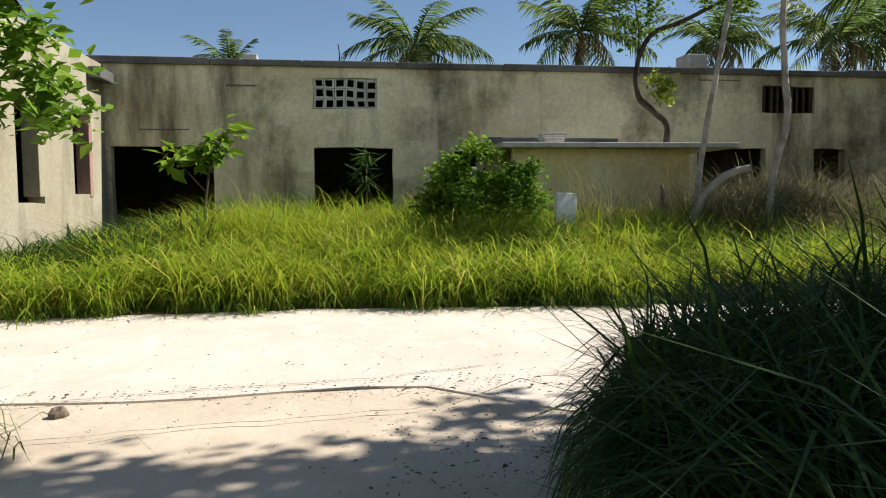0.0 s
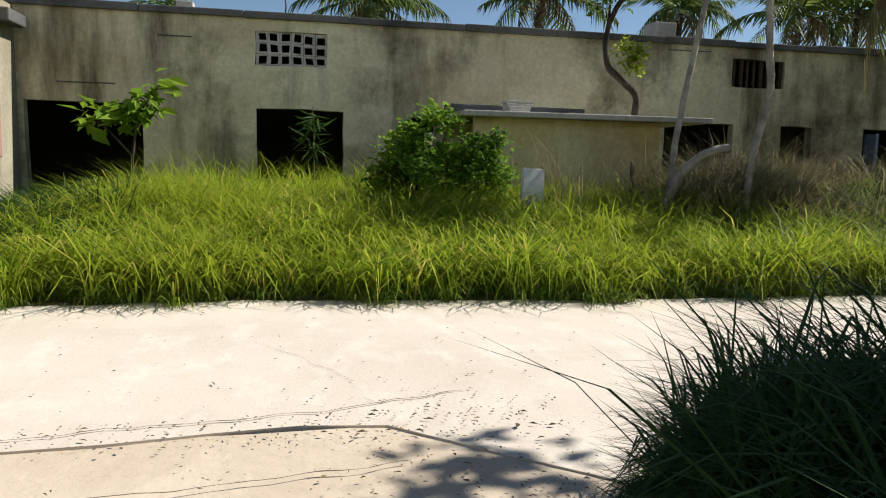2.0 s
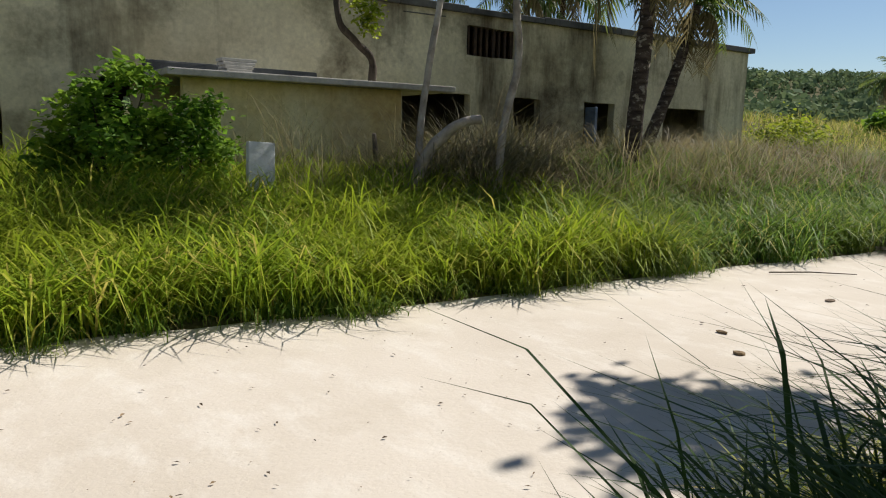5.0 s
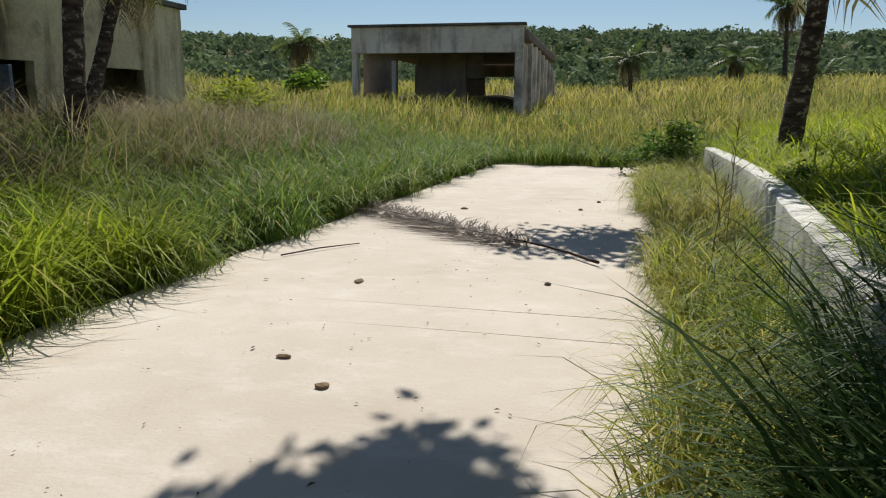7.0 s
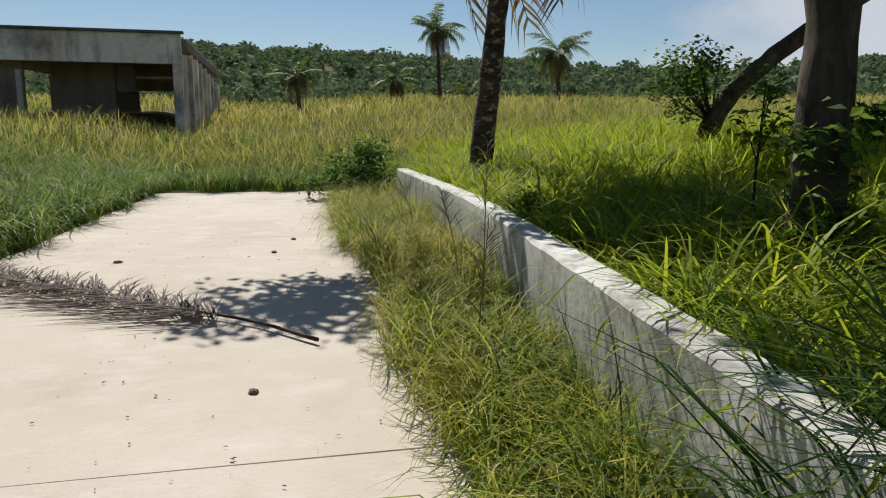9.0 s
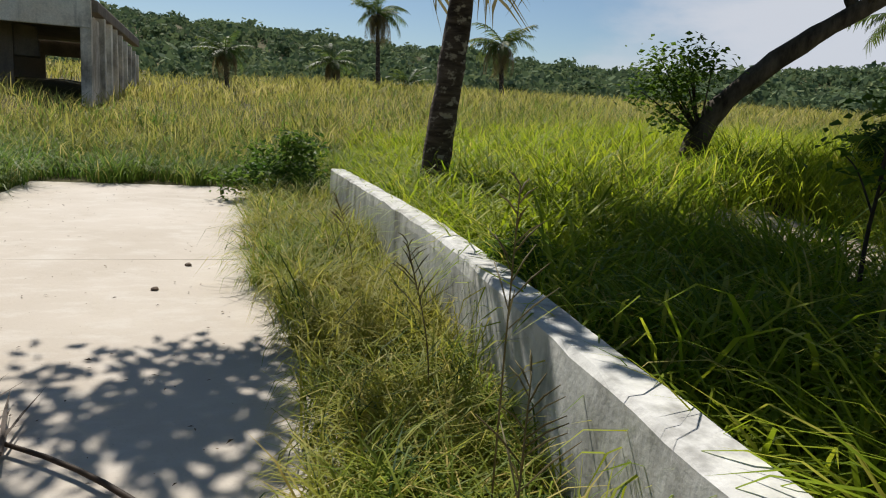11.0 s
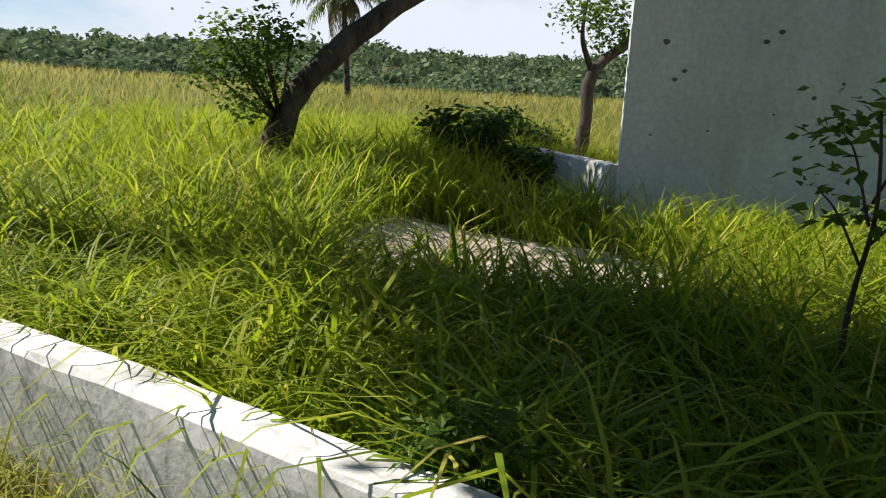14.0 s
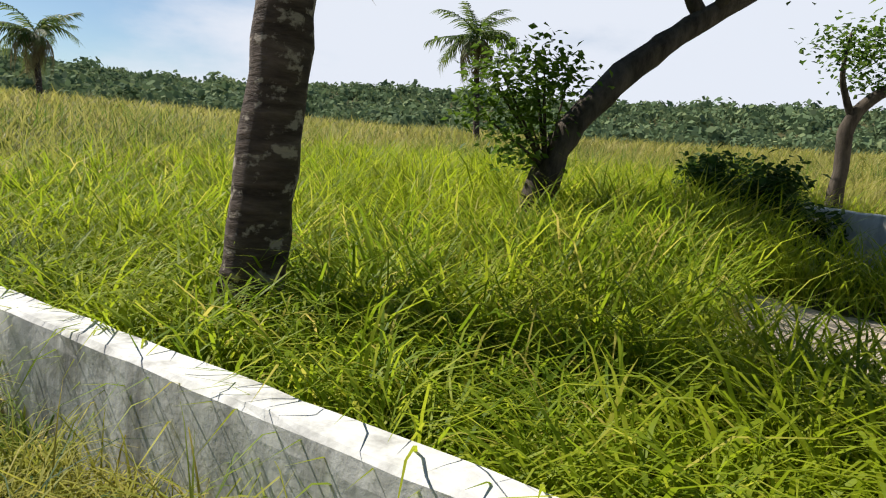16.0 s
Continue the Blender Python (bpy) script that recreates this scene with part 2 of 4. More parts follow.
def box_bm(x0, x1, y0, y1, z0, z1, bevel=0.0, bm=None, rough=0.0, seed=0):
    """A box, with its edges worn and its faces a little uneven."""
    out = bm or bmesh.new()
    r = bmesh.ops.create_cube(out, size=1)
    for v in r["verts"]:
        v.co = Vector(((x0 + x1) / 2 + v.co.x * (x1 - x0), (y0 + y1) / 2 + v.co.y * (y1 - y0), (z0 + z1) / 2 + v.co.z * (z1 - z0)))
    if bevel:
        es = list({e for v in r["verts"] for e in v.link_edges})
        bmesh.ops.bevel(out, geom=es, offset=bevel, segments=2, affect="EDGES", profile=0.6)
    if rough:
        for v in out.verts:
            v.co += noise.noise_vector(v.co * 1.3 + Vector((seed, 0, 0))) * rough
    return out


def pierced(u0, u1, z0, z1, holes, y0, y1, step=0.5, jag=0.0):
    """A wall along x with thickness y0..y1 and real openings (u0, u1, z0, z1). jag: how ragged the openings' edges are."""
    us = sorted({u0, u1, *[h[0] for h in holes], *[h[1] for h in holes]})
    zs = sorted({z0, z1, *[h[2] for h in holes], *[h[3] for h in holes]})
    fine = []
    for lst in (us, zs):
        o = []
        for a, b in zip(lst, lst[1:]):
            n = max(1, round((b - a) / step))
            o += [a + (b - a) * i / n for i in range(n)]
        fine.append(o + [lst[-1]])
    us, zs = fine
    nu, nz = len(us) - 1, len(zs) - 1

    def solid(i, k):
        if not (0 <= i < nu and 0 <= k < nz):
            return False
        u, z = (us[i] + us[i + 1]) / 2, (zs[k] + zs[k + 1]) / 2
        return not any(h[0] < u < h[1] and h[2] < z < h[3] for h in holes)

    bm, cache = bmesh.new(), {}

    def vert(i, k, s):
        if (i, k, s) not in cache:
            p = Vector((us[i], (y0, y1)[s], zs[k]))
            if jag and 0 < i < nu and 0 < k < nz:
                q = noise.noise_vector(Vector((us[i] * 2.1, zs[k] * 2.1, 3.3)))
                p += Vector((q.x * jag, 0, q.z * jag))
            cache[i, k, s] = bm.verts.new(p)
        return cache[i, k, s]

    for i in range(nu):
        for k in range(nz):
            if not solid(i, k):
                continue
            bm.faces.new([vert(i, k, 0), vert(i + 1, k, 0), vert(i + 1, k + 1, 0), vert(i, k + 1, 0)])
            bm.faces.new([vert(i, k, 1), vert(i, k + 1, 1), vert(i + 1, k + 1, 1), vert(i + 1, k, 1)])
            for (di, dk), (a, b) in (((-1, 0), ((i, k), (i, k + 1))), ((1, 0), ((i + 1, k + 1), (i + 1, k))),
                                     ((0, -1), ((i + 1, k), (i, k))), ((0, 1), ((i, k + 1), (i + 1, k + 1)))):
                if not solid(i + di, k + dk):
                    bm.faces.new([vert(*a, 0), vert(*b, 0), vert(*b, 1), vert(*a, 1)])
    bmesh.ops.recalc_face_normals(bm, faces=bm.faces)
    return bm


def tube_bm(points, radii, sides=10, bm=None, wobble=0.0):
    """A tapering limb through the given points."""
    out = bm or bmesh.new()
    pts = [Vector(p) for p in points]
    rings = []
    for i, p in enumerate(pts):
        d = (pts[min(i + 1, len(pts) - 1)] - pts[max(i - 1, 0)]).normalized()
        a = d.cross(Vector((0.13, 1, 0.07))).normalized()
        b = d.cross(a)
        ring = []
        for s in range(sides):
            ang = 2 * math.pi * s / sides
            q = p + (a * math.cos(ang) + b * math.sin(ang)) * radii[i]
            if wobble:
                q += noise.noise_vector(q * 4) * wobble * radii[i]
            ring.append(out.verts.new(q))
        rings.append(ring)
    for r0, r1 in zip(rings, rings[1:]):
        for s in range(sides):
            f = out.faces.new([r0[s], r0[(s + 1) % sides], r1[(s + 1) % sides], r1[s]])
            f.smooth = True
    out.faces.new(rings[0][::-1])
    out.faces.new(rings[-1])
    return out


def spline(points, n):
    """Points on a smooth curve through the given ones."""
    p = [Vector(q) for q in points]
    p = [p[0] * 2 - p[1]] + p + [p[-1] * 2 - p[-2]]
    res = []
    for i in range(1, len(p) - 2):
        for k in range(n):
            t = k / n
            res.append(0.5 * (2 * p[i] + (p[i + 1] - p[i - 1]) * t + (2 * p[i - 1] - 5 * p[i] + 4 * p[i + 1] - p[i + 2]) * t * t
                              + (3 * p[i] - p[i - 1] - 3 * p[i + 1] + p[i + 2]) * t ** 3))
    return res + [p[-2]]


# ---------------------------------------------------------------- the lie of the land
KERB_LINE = [(3.6, 4.95), (4.4, 4.88), (6.0, 4.70), (8.5, 4.42), (11.3, 4.13), (14.0, 4.03), (17.1, 3.98)]


def kerb_y(x):
    return np.interp(x, [p[0] for p in KERB_LINE], [p[1] for p in KERB_LINE])


def north_edge(x):
    return np.interp(x, [-14, -3, 0, 4, 8, 12, 20.5], [9.6, 9.75, 9.9, 9.5, 9.42, 9.12, 8.62])


def south_edge(x):
    return np.interp(x, [-14, 1.3, 1.9, 3.2, 5, 11, 14.5, 17, 20.5], [6.4, 6.5, 6.2, 5.9, 5.78, 5.36, 5.22, 5.04, 4.85])


def smooth01(t):
    t = np.clip(t, 0, 1)
    return t * t * (3 - 2 * t)


def land(x, y):
    """Height of the ground."""
    x, y = np.asarray(x, float), np.asarray(y, float)
    z = np.zeros_like(x)
    # the bank in front of the long building
    z += 0.38 * smooth01((y - 10.2) / 3.0) * smooth01((x + 4.5) / 3)
    z += 0.25 * smooth01((y - 11.0) / 3.0) * smooth01((x - 7) / 3)
    # the raised ground that the low wall holds back
    z += (0.33 + 0.02 * np.clip(3.8 - y, 0, 14) + 0.075 * np.clip(3.8 - y, 0, 7.5) * smooth01((x - 12.6) / 2.4) * (1 - 0.8 * np.exp(-(((x - 13.6) / 1.2) ** 2 + ((y + 6) / 2.2) ** 2)))) * smooth01((kerb_y(x) - 0.12 - y) / 0.25) * smooth01((x - 2.6) / 0.8)
    # the plain climbs gently, then the hills
    dx = np.maximum(np.maximum(x - 22, -16 - x), 0)
    dy = np.maximum(np.maximum(-10 - y, y - 34), 0)
    d = np.hypot(dx, dy)
    z += 0.047 * np.minimum(d, 100)
    z += 2.3 * np.exp(-(((x - 33) / 8) ** 2 + ((y - 33) / 9) ** 2))
    ang = np.arctan2(y - 5, x - 8)
    ridge = 14.6 + 2.2 * np.sin(3 * ang + 0.6) + 1.4 * np.sin(7 * ang + 1.9) + 0.8 * np.sin(13 * ang)
    z += ridge * smooth01((d - 95) / 130)
    z += 0.10 * np.sin(x * 0.7 + 1.3) * np.sin(y * 0.6) * smooth01((d - 1) / 8)
    # sunk a little under the paved road
    on_road = smooth01((north_edge(x) + 0.05 - y) / 0.2) * smooth01((y - 4.4) / 0.2) * smooth01((20.5 - x) / 0.2)
    z -= 0.05 * on_road
    return z


ax = np.concatenate([-np.geomspace(900, 18, 40), np.linspace(-17, 30, 150), np.geomspace(31, 900, 60)])
ay = np.concatenate([-np.geomspace(900, 16, 50), np.linspace(-15, 30, 150), np.geomspace(31, 900, 45)])
gx, gy = np.meshgrid(ax, ay)
gz = land(gx, gy)
nx, ny = len(ax), len(ay)
idx = np.arange(nx * ny).reshape(ny, nx)
quads = np.stack([idx[:-1, :-1], idx[:-1, 1:], idx[1:, 1:], idx[1:, :-1]], -1).reshape(-1, 4)
ground = new("ground", mesh_from("ground", np.stack([gx, gy, gz], -1).reshape(-1, 3).tolist(), quads.tolist(), M_SOIL, True))
tagged(ground, "overgrown soil that climbs to low hills", "ground", kind="structure")


# ---------------------------------------------------------------- grass
def blades(name, xy, height, width, lean, material, label, seed=1, droop=0.35, segs=3):
    """Grass as one sheet of tapering blades, each arching over from its root on the ground."""
    rng = np.random.default_rng(seed)
    n = len(xy)
    x, y = xy[:, 0], xy[:, 1]
    length = 1.08 * height * rng.uniform(0.5, 1.12, n) * (1 + 0.13 * wavy(x, y, 1.7) + 0.09 * wavy(x, y, 5.3, 1.1))
    w = width * rng.uniform(0.55, 1.3, n)
    a = rng.uniform(0, 2 * np.pi, n)
    th0 = np.abs(rng.normal(0, 0.16, n)) + 0.03
    bend = (1.7 * lean + 2.6 * droop) * rng.uniform(0.5, 1.2, n)
    face = a + np.pi / 2 + rng.normal(0, 0.45, n)
    sx, sy = np.cos(face), np.sin(face)
    out, up = np.zeros(n), land(x, y) - 0.02
    rows = []
    taper = {2: (0.85, 0.9), 3: (0.7, 1.0, 0.75), 4: (0.65, 1.0, 0.9, 0.6), 5: (0.6, 0.95, 1.0, 0.85, 0.5)}[segs]
    for k in range(segs + 1):
        if k:
            th = th0 + bend * ((k - 0.5) / segs) ** 1.25
            out = out + np.sin(th) * length / segs
            up = up + np.cos(th) * length / segs
        px, py = x + np.cos(a) * out, y + np.sin(a) * out
        if k == segs:
            rows.append(np.stack([px, py, up], -1))
        else:
            for side_sign in (-1, 1):
                o = side_sign * w * taper[k] / 2
                rows.append(np.stack([px + sx * o, py + sy * o, up], -1))
    per = 2 * segs + 1
    v = np.stack(rows, 1)
    # none hang over the trodden line
    free = np.ones(n, bool)
    for k in range(2, per, 2):
        free &= clear(v[:, k, 0], v[:, k, 1], 0.17)
    v, n = v[free].reshape(-1, 3), int(free.sum())
    base = (np.arange(n) * per)[:, None]
    q = []
    for k in range(segs - 1):
        q += (base + np.array([[2 * k, 2 * k + 1, 2 * k + 3, 2 * k + 2]])).tolist()
    q += (base + np.array([[2 * segs - 2, 2 * segs - 1, 2 * segs]])).tolist()
    ob = new(name, mesh_from(name, v.tolist(), q, material, True))
    return tagged(ob, label, "grass", kind="stuff")


def scatter(n, x0, x1, y0, y1, keep, seed, tuft=0.0, per=12):
    """Random ground points, in tufts where tuft > 0, for which keep(x, y) is true."""
    rng = np.random.default_rng(seed)
    if tuft:
        cx, cy = rng.uniform(x0, x1, n // per), rng.uniform(y0, y1, n // per)
        x = np.repeat(cx, per) + rng.normal(0, tuft, len(cx) * per)
        y = np.repeat(cy, per) + rng.normal(0, tuft, len(cx) * per)
    else:
        x, y = rng.uniform(x0, x1, n), rng.uniform(y0, y1, n)
    ok = keep(x, y)
    return np.stack([x[ok], y[ok]], -1)


def wavy(x, y, s, k=0.0):
    return np.sin(x * s + k) * np.cos(y * s * 1.3 + 2 * k) + 0.6 * np.sin(x * s * 2.7 + y * s * 1.9 + k)


# ---------------------------------------------------------------- road
road = thing("road", label="sun-bleached concrete road in cast slabs", category="road", kind="structure")
SLABS = [(-15, 6.566), (6.572, 7.11), (7.118, 13.845), (13.853, 20.55)]
for i, (a, b) in enumerate(SLABS):
    bm = bmesh.new()
    n = max(2, int((b - a) / 0.45))
    xs = [a + (b - a) * k / n for k in range(n + 1)]
    cols = []
    for x in xs:
        lo = float(kerb_y(x)) - 0.02 if x > 3.6 else float(np.interp(x, [1.0, 2.4, 3.6], [6.5, 5.4, 4.93])) + 0.06 * math.sin(x * 2.3)
        if x > 20:
            lo += 0.25 * math.sin(x * 9)
        hi = float(north_edge(x)) + 0.10 + 0.10 * noise.noise(Vector((x * 1.9, 0, 0)))
        skew = 0.006 * (x - a) / (b - a)
        cols.append([bm.verts.new((x + skew * (y - 7), y, z)) for y, z in ((lo, -0.12), (lo, 0.0), ((lo + hi) / 2, 0.006), (hi, 0.0), (hi, -0.12))])
    for c0, c1 in zip(cols, cols[1:]):
        for k in range(4):
            bm.faces.new([c0[k], c1[k], c1[k + 1], c0[k + 1]])
    for c0 in (cols[0], cols[-1]):
        bm.faces.new(c0)
    bmesh.ops.recalc_face_normals(bm, faces=bm.faces)
    part("slab", bm, M_ROAD, road)

# bare earth beside the road, where the walk begins
bm = bmesh.new()
bmesh.ops.create_grid(bm, x_segments=60, y_segments=40, size=0.5)
for v in bm.verts:
    x, y = -11 + (v.co.x + 0.5) * 14.5, -5 + (v.co.y + 0.5) * 11.52
    edge = min(1, max(0, (3.5 - x) * 2))
    v.co = Vector((x, y, -0.014 + 0.007 * noise.noise(Vector((x, y, 0)) * 1.4) + 0.003 * noise.noise(Vector((x, y, 5)) * 4) - 0.06 * (1 - edge)))
dirt = tagged(part("dirt_track", bm, M_DIRT), "trodden sandy earth beside the concrete road", "earth", kind="structure")

bm = bmesh.new()
bmesh.ops.create_grid(bm, x_segments=24, y_segments=16, size=0.5)
for v in bm.verts:
    x, y = 12.3 + v.co.x * 3.4, -0.55 + v.co.y * 2.6
    r = math.hypot(v.co.x, v.co.y) * 2
    v.co = Vector((x, y, float(land(x, y)) + 0.05 - 0.16 * max(0, r - 0.75) + 0.03 * noise.noise(Vector((x, y, 0)) * 2)))
tagged(part("bare_patch", bm, M_DIRT), "bare reddish earth patch in the grass", "earth", kind="structure")

# ---------------------------------------------------------------- low wall along the road
kerb = thing("garden_wall", label="low limewashed concrete wall, streaked grey, along the road", category="wall", kind="structure")


def strip_wall(line, half_out, half_in, z0, z1, step, uneven):
    """A wall that follows a line, with worn top edges."""
    pts = spline([(*p, 0) for p in line], step)
    bm = bmesh.new()
    cols = []
    for i, p in enumerate(pts):
        d = (pts[min(i + 1, len(pts) - 1)] - pts[max(i - 1, 0)]).normalized()
        s = Vector((-d.y, d.x, 0))
        w = lambda k: uneven * noise.noise(Vector((p.x * 2.5, p.y * 2.5, k)))
        prof = ((half_out + 0.015, z0), (half_out + w(1), z1 - 0.10), (half_out - 0.004 + w(2), z1 - 0.02 + w(3)), (half_out - 0.03, z1 + w(4)),
                (-half_in + 0.03, z1 + w(5)), (-half_in, z1 - 0.03 + w(6)), (-half_in, z0))
        cols.append([bm.verts.new(p + s * o + Vector((0, 0, z))) for o, z in prof])
    for c0, c1 in zip(cols, cols[1:]):
        for k in range(len(c0) - 1):
            bm.faces.new([c0[k], c1[k], c1[k + 1], c0[k + 1]])
    bm.faces.new(cols[0])
    bm.faces.new(cols[-1])
    bmesh.ops.recalc_face_normals(bm, faces=bm.faces)
    return bm


part("wall_body", strip_wall(KERB_LINE, 0.0, 0.24, -0.15, 0.72, 14, 0.016), M_KERB, kerb)

# ---------------------------------------------------------------- the long building
FY, BY = 17.25, 23.6
long_house = thing("long_building", label="abandoned long single-storey building, stained yellow plaster, empty openings", category="building", kind="structure")
OPEN = [(-4.05, -2.05, -0.2, 2.33), (0.0, 1.66, -0.2, 2.32), (3.0, 3.5, 1.2, 2.25), (8.60, 10.29, -0.2, 2.33), (11.50, 12.31, -0.2, 2.33),
        (13.70, 14.75, -0.2, 2.32), (16.60, 18.33, 0.5, 2.31), (0.0, 1.344, 3.136, 3.763), (10.16, 11.47, 3.14, 3.75)]
part("facade", pierced(-4.4, 20.1, -0.4, 4.0, OPEN, FY, FY + 0.22, 0.4, 0.035), M_WALL, long_house)
BACK = [(4.5, 6, 1.0, 2.2), (15.9, 19.4, 0.3, 2.5)]
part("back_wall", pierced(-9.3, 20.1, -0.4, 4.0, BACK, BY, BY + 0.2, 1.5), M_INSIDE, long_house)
bm = box_bm(19.88, 20.1, FY + 0.22, BY, -0.4, 4.0)
part("end_wall", bm, M_WALL, long_house)
for x in (-2.0, 6.9, 12.9, 15.6):
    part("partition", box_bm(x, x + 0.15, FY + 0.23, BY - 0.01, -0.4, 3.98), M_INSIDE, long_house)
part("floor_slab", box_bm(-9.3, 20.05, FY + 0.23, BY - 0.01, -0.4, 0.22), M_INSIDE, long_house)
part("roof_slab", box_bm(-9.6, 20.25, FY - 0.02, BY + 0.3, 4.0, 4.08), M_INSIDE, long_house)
# the coping is cast in lengths, mouldy and chipped
x = -4.45
while x < 20.2:
    ln = random.uniform(1.3, 2.6)
    b = min(x + ln, 20.3)
    if 20.3 - b < 0.5:
        b = 20.3
    part("coping", box_bm(x + 0.004, b - 0.004, FY - 0.09, FY + 0.3, 3.985, 4.115 + random.uniform(-0.02, 0.025), 0.018, rough=0.012, seed=x), M_COPING, long_house)
    x = b
# wall courses show as shallow ledges over two of the openings
for x0, x1, z in ((-3.5, -2.5, 2.66), (-1.75, -1.15, 3.58), (8.6, 9.6, 3.85)):
    part("crack_ledge", box_bm(x0, x1, FY - 0.018, FY + 0.01, z, z + 0.02, rough=0.012), M_COPING, long_house)

# pierced block grille, six by three
grille = thing("block_grille", (0, FY, 3.136), "grey pierced concrete block ventilation grille in the facade", "grille")
for i in range(6):
    for k in range(3):
        cw, ch = 1.344 / 6, 0.627 / 3
        x0, z0 = i * cw, k * ch
        bm = pierced(x0 + 0.004, x0 + cw - 0.004, z0 + 0.004, z0 + ch - 0.004,
                     [(x0 + 0.038, x0 + cw - 0.038, z0 + 0.034, z0 + ch - 0.034)], 0.03, 0.14, 0.2, 0.05)
        part("block", bm, M_SLAB, grille)
bars = thing("window_grille", (10.16, FY, 3.14), "dark vertical louvre bars in a high window", "grille")
for i in range(8):
    x = 0.07 + i * 0.165
    part("bar", box_bm(x, x + 0.05 + 0.03 * (i % 3 == 1), 0.06, 0.12, 0, 0.61), M_RUST, bars)

# the wing that comes forward on the west side
wing = thing("west_wing", label="pale plastered side wing with tall empty window openings", category="building", kind="structure")
holes = [(13.15, 14.1, 1.2, 2.75), (15.45, 16.4, 1.35, 2.9), (9.0, 10.2, 1.1, 2.7)]
bm = pierced(7.5, FY, -0.4, 3.95, holes, 0, 0.25, 0.4, 0.03)
for v in bm.verts:
    v.co = Vector((-4.15 - v.co.y, v.co.x, v.co.z))
bmesh.ops.recalc_face_normals(bm, faces=bm.faces)
part("side_wall", bm, M_WING, wing)
part("rear_wall", box_bm(-9.4, -9.2, 7.5, BY, -0.4, 3.95), M_INSIDE, wing)
part("front_wall", box_bm(-9.19, -4.41, 7.5, 7.72, -0.4, 3.95), M_WING, wing)
part("roof_slab", box_bm(-9.6, -4.47, 7.3, FY - 0.03, 3.96, 4.08, 0.02), M_COPING, wing)
part("beam_end", box_bm(-4.14, -3.9, 16.3, FY - 0.1, 3.55, 3.76, 0.03, rough=0.02), M_COPING, wing)
for y in (13.0, 15.45):
    part("reveal", box_bm(-4.38, -4.13, y + 0.9 - 0.12 * (y > 14), y + 1.08 - 0.14 * (y > 14), 1.3, 2.7, 0.012, rough=0.01), M_PINK if y > 14 else M_WING, wing)

# the flat-roofed porch
porch = thing("porch", label="ochre flat-roofed lean-to with a cracked concrete slab roof", category="porch", kind="structure")
PY = 14.9
part("front_wall", pierced(3.72, 7.2, -0.2, 2.15, [], PY, PY + 0.16, 0.5, 0.01), M_PORCH, porch)
part("side_wall", box_bm(7.04, 7.2, PY + 0.165, FY - 0.01, -0.2, 2.15, 0.01), M_PORCH, porch)
part("side_wall", box_bm(3.72, 3.88, PY + 0.165, FY - 0.01, -0.2, 1.4, 0.01), M_PORCH, porch)
part("roof_slab", box_bm(3.45, 8.1, PY - 0.28, FY - 0.005, 2.155, 2.25, 0.015, rough=0.012), M_SLAB, porch)
part("parapet", box_bm(3.5, 6.3, PY + 1.3, PY + 1.5, 2.25, 2.46, 0.03, rough=0.03), M_COPING, porch)
for i in range(4):
    rub = tagged(part("rubble_slab", box_bm(4.3 - 0.02 * i, 4.66 + 0.03 * i, PY - 0.1 + 0.02 * i, PY + 0.25, 2.252 + 0.05 * i, 2.298 + 0.05 * i, 0.008, rough=0.01, seed=i), M_SLAB),
                 "broken concrete piece stacked on the porch roof", "rubble", "rubble on the porch roof")

post = tagged(part("fence_post", tube_bm([(6.35, 14.2, 0.3), (6.37, 14.2, 0.9), (6.33, 14.22, 1.45)], [0.06, 0.055, 0.04], 8, wobble=0.5), M_BARK),
              "weathered grey wooden post in front of the porch", "post")
bm = box_bm(-0.17, 0.17, -0.04, 0.04, 0, 0.85, 0.01, rough=0.008)
board = tagged(part("concrete_panel", bm, M_WHITE), "small white concrete panel standing in the grass", "panel")
board.matrix_basis = pose(4.02, 12.75, 0.46, -6, 4, 6)

tank_box = lambda at, s, label: tagged(part("roof_block", box_bm(at[0], at[0] + s[0], at[1], at[1] + s[1], 4.08, 4.08 + s[2], 0.02, rough=0.015), M_SLAB), label, "roof block")
tank_box((-1.55, 18.2), (0.32, 0.4, 0.34), "small grey masonry block on the roof edge")
tank_box((9.2, 19.0), (0.55, 0.6, 0.72), "pale concrete chimney block on the flat roof")
bm = bmesh.new()
for a, b in (((6.6, 21, 4.08), (9.2, 21, 4.9)),):
    vs = [bm.verts.new(p) for p in ((6.4, 20.5, 4.1), (11.2, 20.5, 4.1), (9.3, 20.9, 4.75), (7.2, 20.9, 4.35), (6.4, 23, 4.1), (11.2, 23, 4.1), (9.3, 22.6, 4.75), (7.2, 22.6, 4.35))]
    for f in ((0, 1, 2, 3), (5, 4, 7, 6), (3, 2, 6, 7), (0, 3, 7, 4), (1, 5, 6, 2)):
        bm.faces.new([vs[k] for k in f])
tagged(part("roof_hatch", bm, M_RUINDARK), "low sloping cement roof over the back rooms", "roof", kind="structure")
tagged(part("rebar", tube_bm([(0.55, 17.5, 4.05), (0.57, 17.5, 4.3), (0.54, 17.52, 4.52)], [0.016, 0.014, 0.012], 6), M_RUST), "rusty reinforcing bar sticking up from the roof", "rebar")
tagged(part("metal_door_leaf", box_bm(13.72, 13.80, FY - 0.35, FY - 0.02, 0.25, 2.2, 0.01), M_BLUE), "blue-grey metal door leaf standing open at an opening", "door")

